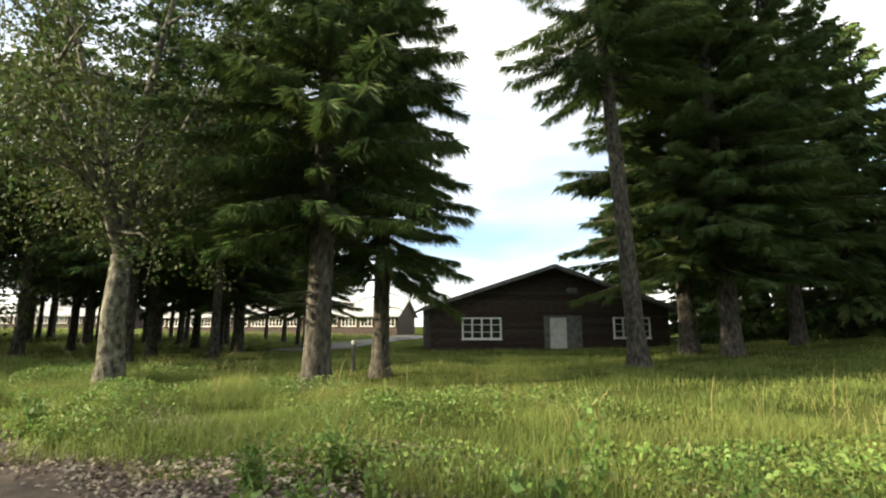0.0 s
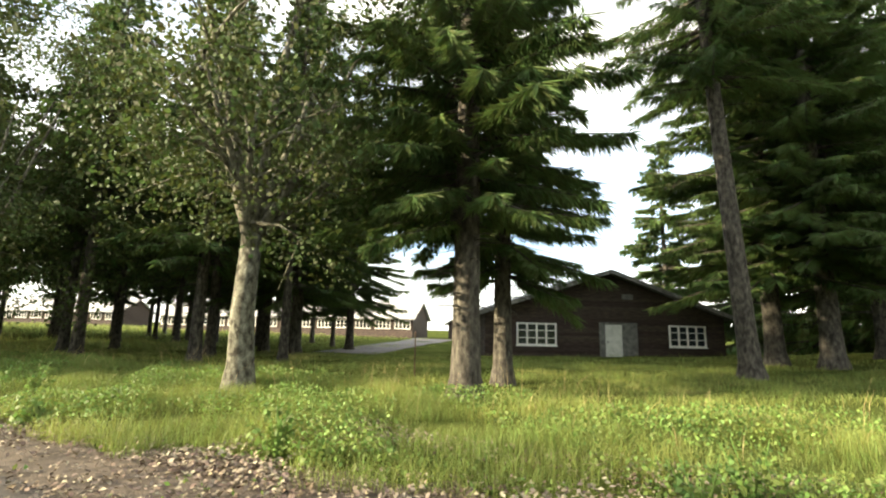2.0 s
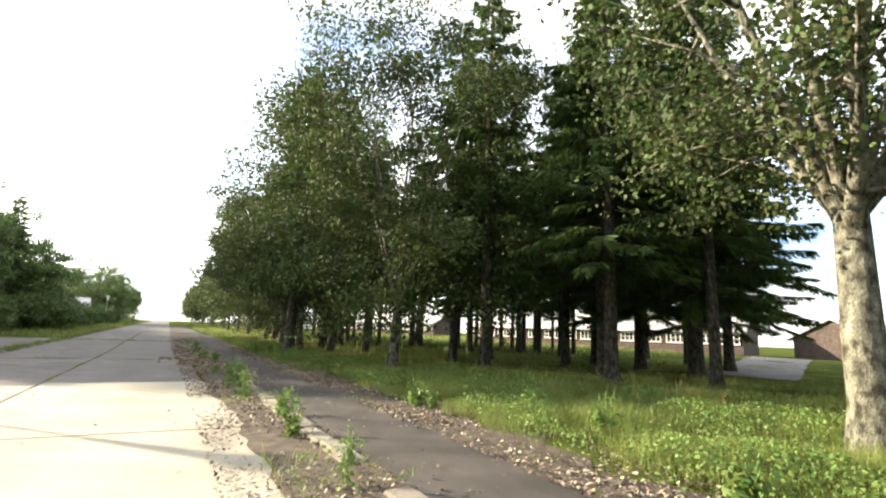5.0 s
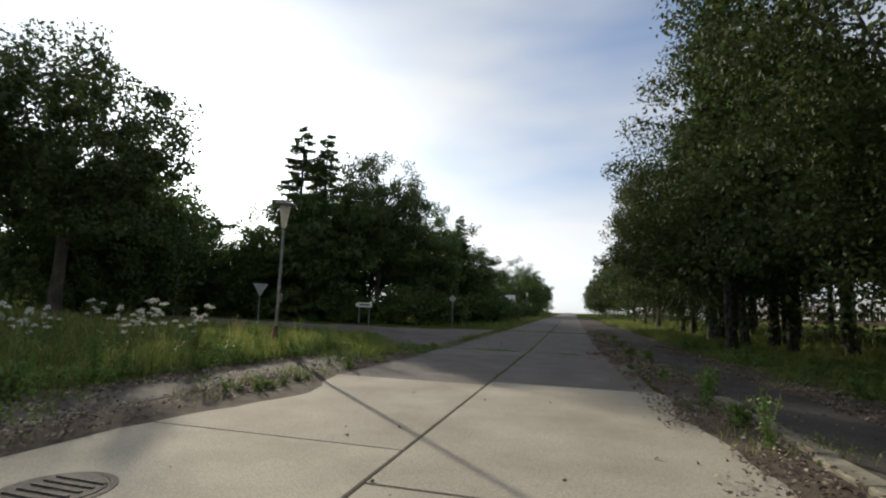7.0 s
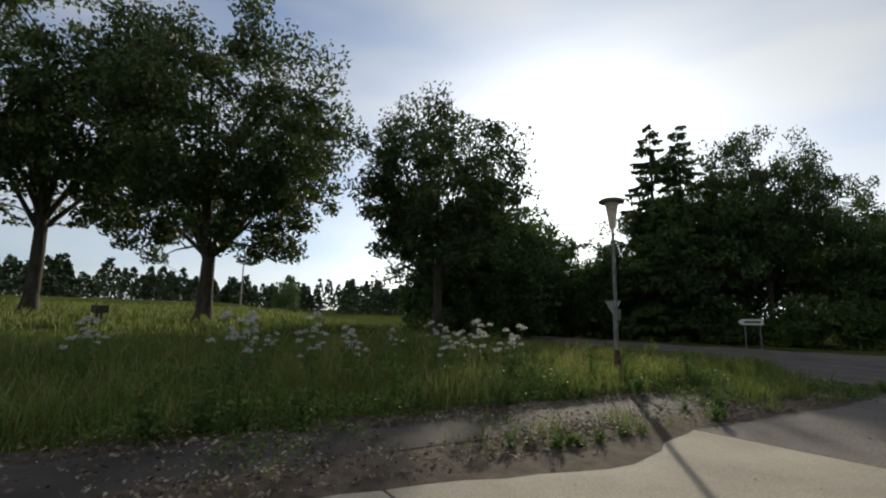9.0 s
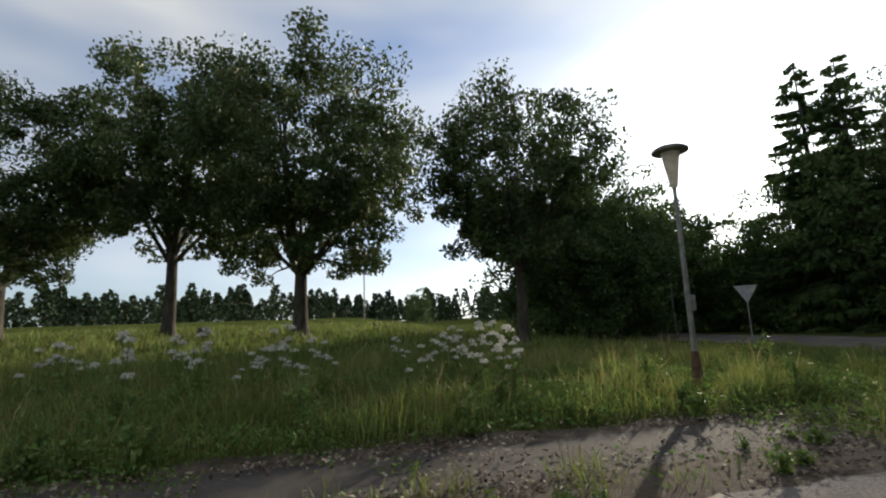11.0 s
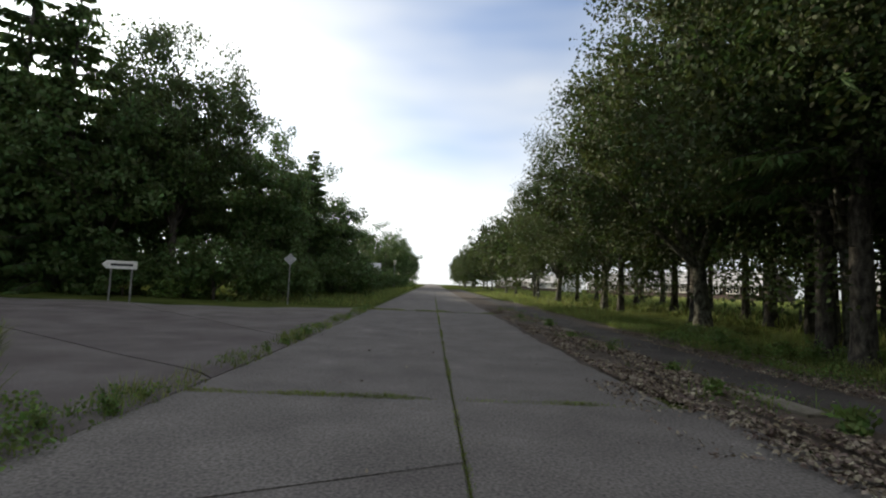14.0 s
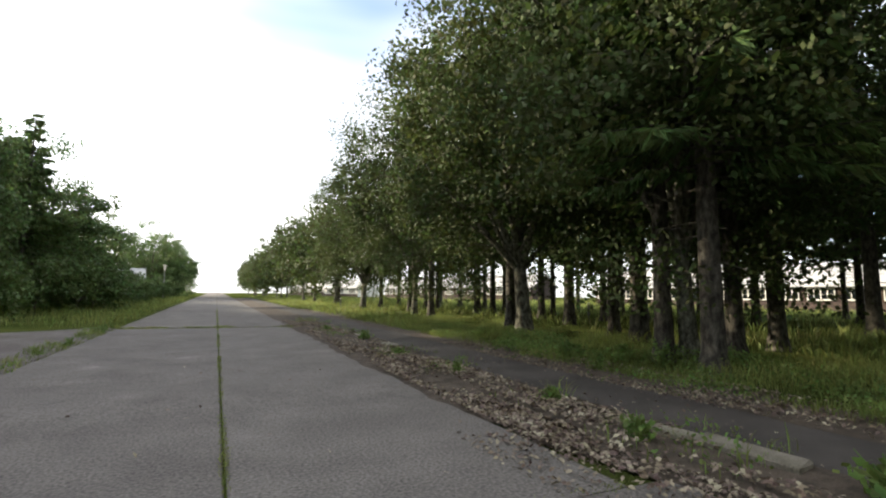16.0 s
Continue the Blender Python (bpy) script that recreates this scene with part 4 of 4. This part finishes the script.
rp = random.Random(77)
bushy = weed("weed", 1, 0.6, 9, 26, 0.075)
leafy = weed("weed", 2, 0.35, 8, 22, 0.10)
tall = weed("weed", 3, 1.0, 6, 30, 0.07)
umb = weed("cow_parsley", 4, 1.2, 9, 10, 0.09, umbel=True)
WL = "green leafy weed growing at the path's edge"
spots = [(4.15, 4.6 + 0.0), (4.0, 8.3), (4.1, 9.6), (3.9, 10.6), (4.3, 12.2), (4.0, 15), (4.2, 18.3), (4.4, 20.6), (4.0, 22.6), (4.3, 24.4), (4.1, 27), (4.0, 30), (4.3, 34), (3.9, 38), (4.1, 2.2), (4.0, 0.2), (4.2, -1.8), (4.3, 6.2)]
spots += [(rp.uniform(6.9, 8.6), rp.uniform(-13, 28)) for _ in range(44)] + [(rp.uniform(-6.6, -5.8), rp.uniform(-4, 17)) for _ in range(26)]
spots += [(-3.75 + rp.uniform(-.15, .15), rp.uniform(8, 41)) for _ in range(30)] + [(rp.uniform(-9, -6), rp.uniform(13, 21)) for _ in range(18)] + [(rp.uniform(-4.6, -3.9), rp.uniform(12, 19)) for _ in range(8)]
for i, (x, y) in enumerate(spots):
    kind = (bushy, leafy, tall)[rp.choice((0, 0, 1, 1, 2))]
    s = rp.uniform(0.6, 1.15)
    if -4.7 < x < -3.5:
        kind, s = (bushy, leafy)[i % 2], s * 0.6
    plant(kind, x, y, rp.uniform(0, 360), s, label=WL, category="weed", group="weeds")
for i in range(22):
    plant(umb, rp.uniform(-11, -7), rp.uniform(1, 12.5), rp.uniform(0, 360), rp.uniform(0.75, 1.15), label="white flowering cow parsley in tall grass", category="wild flower", group="cow parsley")


def blades(name, n, xs, ys, h, w, mat, label, seed, thin=None, lean=0.75):
    """Grass blades, one triangle pair each, rooted on the land inside a stretch of the plan."""
    rng = np.random.default_rng(seed)
    x, y = rng.uniform(*xs, n), rng.uniform(*ys, n)
    tuft = np.sin(x * 2.3 + 1.7 * np.sin(y * 1.1)) + np.sin(y * 1.9 + 2.1 * np.sin(x * 0.8)) + 0.8 * np.sin(x * 5.1 + y * 4.3)
    keep = rng.random(n) < 0.55 + 0.25 * tuft
    if thin is not None:
        keep &= thin(x, y)
    x, y, tuft = x[keep], y[keep], tuft[keep]
    m = len(x)
    hh = rng.uniform(*h, m) * (0.85 + 0.16 * tuft)
    a = rng.uniform(0, 6.283, m)
    base = np.stack([x, y, np.where(np.abs(x) < 3.5, 0.013 * np.clip(y - 25, 0, 300) - 0.015, gz(x, y) - 0.03)], 1)
    side = np.stack([np.cos(a), np.sin(a), np.zeros(m)], 1) * w * rng.uniform(0.6, 1.3, (m, 1))
    b = a + rng.uniform(0.6, 2.5, m)
    d = np.stack([np.cos(b), np.sin(b), np.zeros(m)], 1) * (hh * rng.uniform(0.05, lean, m))[:, None]
    up = np.array([0, 0, 1.0])
    mid = base + d * 0.35 + up * (hh * 0.6)[:, None]
    tip = base + d * 1.2 + up * hh[:, None]
    return tagged(new(name, quads_mesh(name, np.stack([base - side, mid + side * 0.5, tip, mid - side * 0.8], 1), mat)), label, "grass", kind="stuff")


off_side = lambda x, y: ~((y > 19 + np.clip(-x - 3.6, 0, 8) * 1.15) & (y < 40 + (x + 3.6) * 0.35) & (x < -3.5))
blades("verge_grass", 240000, (6.9, 13), (-15, 15), (0.10, 0.38), 0.0045, GRASS, "tall green verge grass beside the footpath", 1, lambda x, y: x > 7.0 + np.clip(-y - 2, 0, 18) * 0.17 + 0.3 * np.sin(y * 1.3) + 0.25 * np.sin(y * 3.1 + x))
blades("verge_grass", 60000, (6.7, 12), (15, 45), (0.10, 0.34), 0.009, GRASS, "tall green verge grass beside the footpath", 2)
clear_of_hut = lambda x, y: ~((x - 30.4) * 0.8 + (y - .43) * 0.6 > -0.3) | (y > 12)
blades("wood_grass", 170000, (12.5, 25), (-20, 18), (0.06, 0.26), 0.007, GRASS, "rough grass under the spruces", 3, clear_of_hut)
blades("wood_grass", 26000, (25, 40), (-24, 30), (0.06, 0.24), 0.016, GRASS, "rough grass under the spruces", 18, clear_of_hut)
blades("wood_grass", 14000, (12.5, 25), (18, 30), (0.15, 0.45), 0.02, GRASS, "rough grass under the spruces", 19)
blades("wood_grass", 26000, (11, 60), (25, 110), (0.2, 0.6), 0.04, GRASS, "rough grass under the spruces", 4)
blades("meadow_grass", 100000, (-17, -6.0), (-6, 24), (0.2, 0.65), 0.012, GRASS, "tall meadow grass", 5, off_side)
blades("meadow_grass", 34000, (-17, -3.9), (15, 31), (0.15, 0.5), 0.013, GRASS, "tall meadow grass", 17, off_side)
blades("meadow_grass", 36000, (-45, -16), (-25, 30), (0.2, 0.55), 0.035, GRASS, "tall meadow grass", 6, off_side)
blades("roadside_grass", 16000, (-11, -3.7), (38, 120), (0.2, 0.55), 0.025, GRASS, "grass along the road's edge", 7, lambda x, y: y > 41)
blades("roadside_grass", 14000, (6.4, 10.5), (40, 130), (0.2, 0.5), 0.03, GRASS, "grass along the road's edge", 8)
blades("dry_stalks", 1900, (9.2, 22), (-15, 14), (0.4, 0.95), 0.005, DRY_GRASS, "dry yellow grass stalks", 9, lambda x, y: x < 14)
blades("dry_stalks", 2500, (-14, -6.5), (0, 20), (0.5, 1.0), 0.006, DRY_GRASS, "dry yellow grass stalks", 10)
blades("joint_grass", 7000, (-0.04, 0.04), (13, 60), (0.02, 0.07), 0.006, GRASS, "moss and grass in the road's centre joint", 11)
blades("joint_grass", 7000, (-4.0, -3.5), (17, 42), (0.05, 0.3), 0.009, GRASS, "grass along the broken slab edge", 12)
blades("joint_grass", 5000, (-3.5, 3.3), (21.68, 21.86), (0.02, 0.08), 0.006, GRASS, "moss in the cross joint", 13)
blades("kerb_grass", 6500, (3.5, 4.9), (-8, 45), (0.08, 0.35), 0.009, GRASS, "grass tufts along the kerb", 14, lambda x, y: np.sin(y * 0.9) + np.sin(y * 2.3 + 1) > 0.4)
blades("kerb_grass", 6000, (-4.4, -3.55), (-6, 18), (0.08, 0.35), 0.009, GRASS, "grass tufts along the road's edge", 15, lambda x, y: np.sin(y * 0.8) + np.sin(y * 2.1 + 2) > 0.2)


def litter(name, n, xs, ys, seed, size=0.055, thin=None, dz=0.05):
    rng = np.random.default_rng(seed)
    x, y = rng.uniform(*xs, n), rng.uniform(*ys, n)
    k = rng.random(n) < 0.5 + 0.35 * np.sin(y * 1.4 + np.sin(x * 3)) + 0.25 * np.sin(x * 4 + y * 0.6)
    x, y = x[k], y[k]
    m = len(x)
    z = np.maximum(gz(x, y), 0.013 * np.clip(y - 25, 0, 300) + np.where(np.abs(x) > 3.7, 0.05, 0.0)) + dz
    cen = np.stack([x, y, z + rng.uniform(-.005, .02, m)], 1)
    nrm = unit(np.stack([rng.normal(size=m) * .5, rng.normal(size=m) * .5, np.ones(m)], 1))
    d = unit(np.cross(nrm, rng.normal(size=(m, 3))))
    s = np.cross(nrm, d)
    L = size * rng.uniform(0.5, 1.2, (m, 1))
    v = np.stack([cen - d * L * .6, cen + s * L * .35 + nrm * L * .15, cen + d * L * .6, cen - s * L * .35 + nrm * L * .1], 1)
    return tagged(new(name, quads_mesh(name, v, LITTER)), "scattered dead brown leaves", "leaf litter", kind="stuff")


rng = np.random.default_rng(61)


def herbs(name, n, xs, ys, top, leaf, label, edge=None):
    """Low leafy growth between the grass: small leaves in patches."""
    x, y = rng.uniform(*xs, n), rng.uniform(*ys, n)
    patch = np.sin(x * 1.7 + 2 * np.sin(y * 0.7)) + np.sin(y * 1.3 + 1.5 * np.sin(x * 1.1)) + 0.6 * np.sin(x * 4 - y * 3)
    keep = rng.random(n) < 0.35 + 0.4 * patch
    if edge is not None:
        keep &= edge(x, y)
    x, y, patch = x[keep], y[keep], patch[keep]
    z = gz(x, y) + rng.random(len(x)) ** 0.7 * top * (0.5 + 0.25 * np.clip(patch, 0, 2))
    return tagged(new(name, quads_mesh(name, leaf_quads(rng, np.stack([x, y, z], 1), leaf, -0.1), WEED)), label, "herbs", kind="stuff")


herbs("verge_herbs", 130000, (6.9, 12.5), (-14, 14), 0.42, 0.05, "low leafy herbs among the verge grass", lambda x, y: x > 7.1 + np.clip(-y - 2, 0, 18) * 0.17)
herbs("verge_herbs", 36000, (6.7, 10), (14, 34), 0.35, 0.06, "low leafy herbs among the verge grass")
herbs("meadow_herbs", 70000, (-11, -5.9), (-3, 21), 0.45, 0.07, "low leafy herbs among the meadow grass", off_side)
herbs("kerb_herbs", 7000, (3.6, 4.8), (-6, 42), 0.2, 0.05, "low weeds along the kerb", lambda x, y: np.sin(y * 0.9) + np.sin(y * 2.3 + 1) > 0.2)
herbs("joint_herbs", 5000, (-4.1, -3.5), (16, 42), 0.22, 0.05, "low weeds along the broken slab edge")
litter("leaf_litter", 30000, (5.95, 7.6), (-14, 32), 21)
litter("leaf_litter", 20000, (7.0, 9.6), (-14, -3), 27)
litter("leaf_litter", 26000, (3.0, 4.6), (-10, 45), 22)
litter("leaf_litter", 18000, (2.95, 4.5), (15, 32), 30, size=0.065)
litter("leaf_litter", 7000, (-4.4, -3.5), (-6, 18), 23)
litter("leaf_litter", 5000, (-6.5, -5.5), (-6, 17), 24)
litter("leaf_litter", 250, (-3.3, 3.2), (2, 30), 25, dz=0.012)
litter("leaf_litter", 900, (4.7, 6.0), (-12, 30), 26)
litter("leaf_litter", 1500, (2.3, 3.4), (19.8, 23.5), 28, dz=0.012)
blades("joint_grass", 2500, (-3.5, 3.3), (40.8, 41.1), (0.03, 0.12), 0.012, GRASS, "moss in the cross joint", 16)
litter("leaf_litter", 5000, (-5.8, -4.2), (-6, 16), 29, dz=0.06)
herbs("path_herbs", 12000, (-6.2, -3.7), (4, 19), 0.22, 0.055, "low weeds growing over the old footpath", lambda x, y: np.sin(y * 0.9 + x) + np.sin(y * 2.1 + 1) > 0.1)
herbs("path_herbs", 5000, (6.0, 7.2), (-10, 30), 0.18, 0.05, "low weeds at the footpath's edge", lambda x, y: np.sin(y * 1.1) + np.sin(y * 2.7 + 1) > 0.3)
herbs("corner_herbs", 6000, (-6.5, -3.4), (16.5, 21.0), 0.25, 0.06, "weeds at the corner of the side road", lambda x, y: y < 19.6 + np.clip(-x - 3.6, 0, 8) * 1.15)
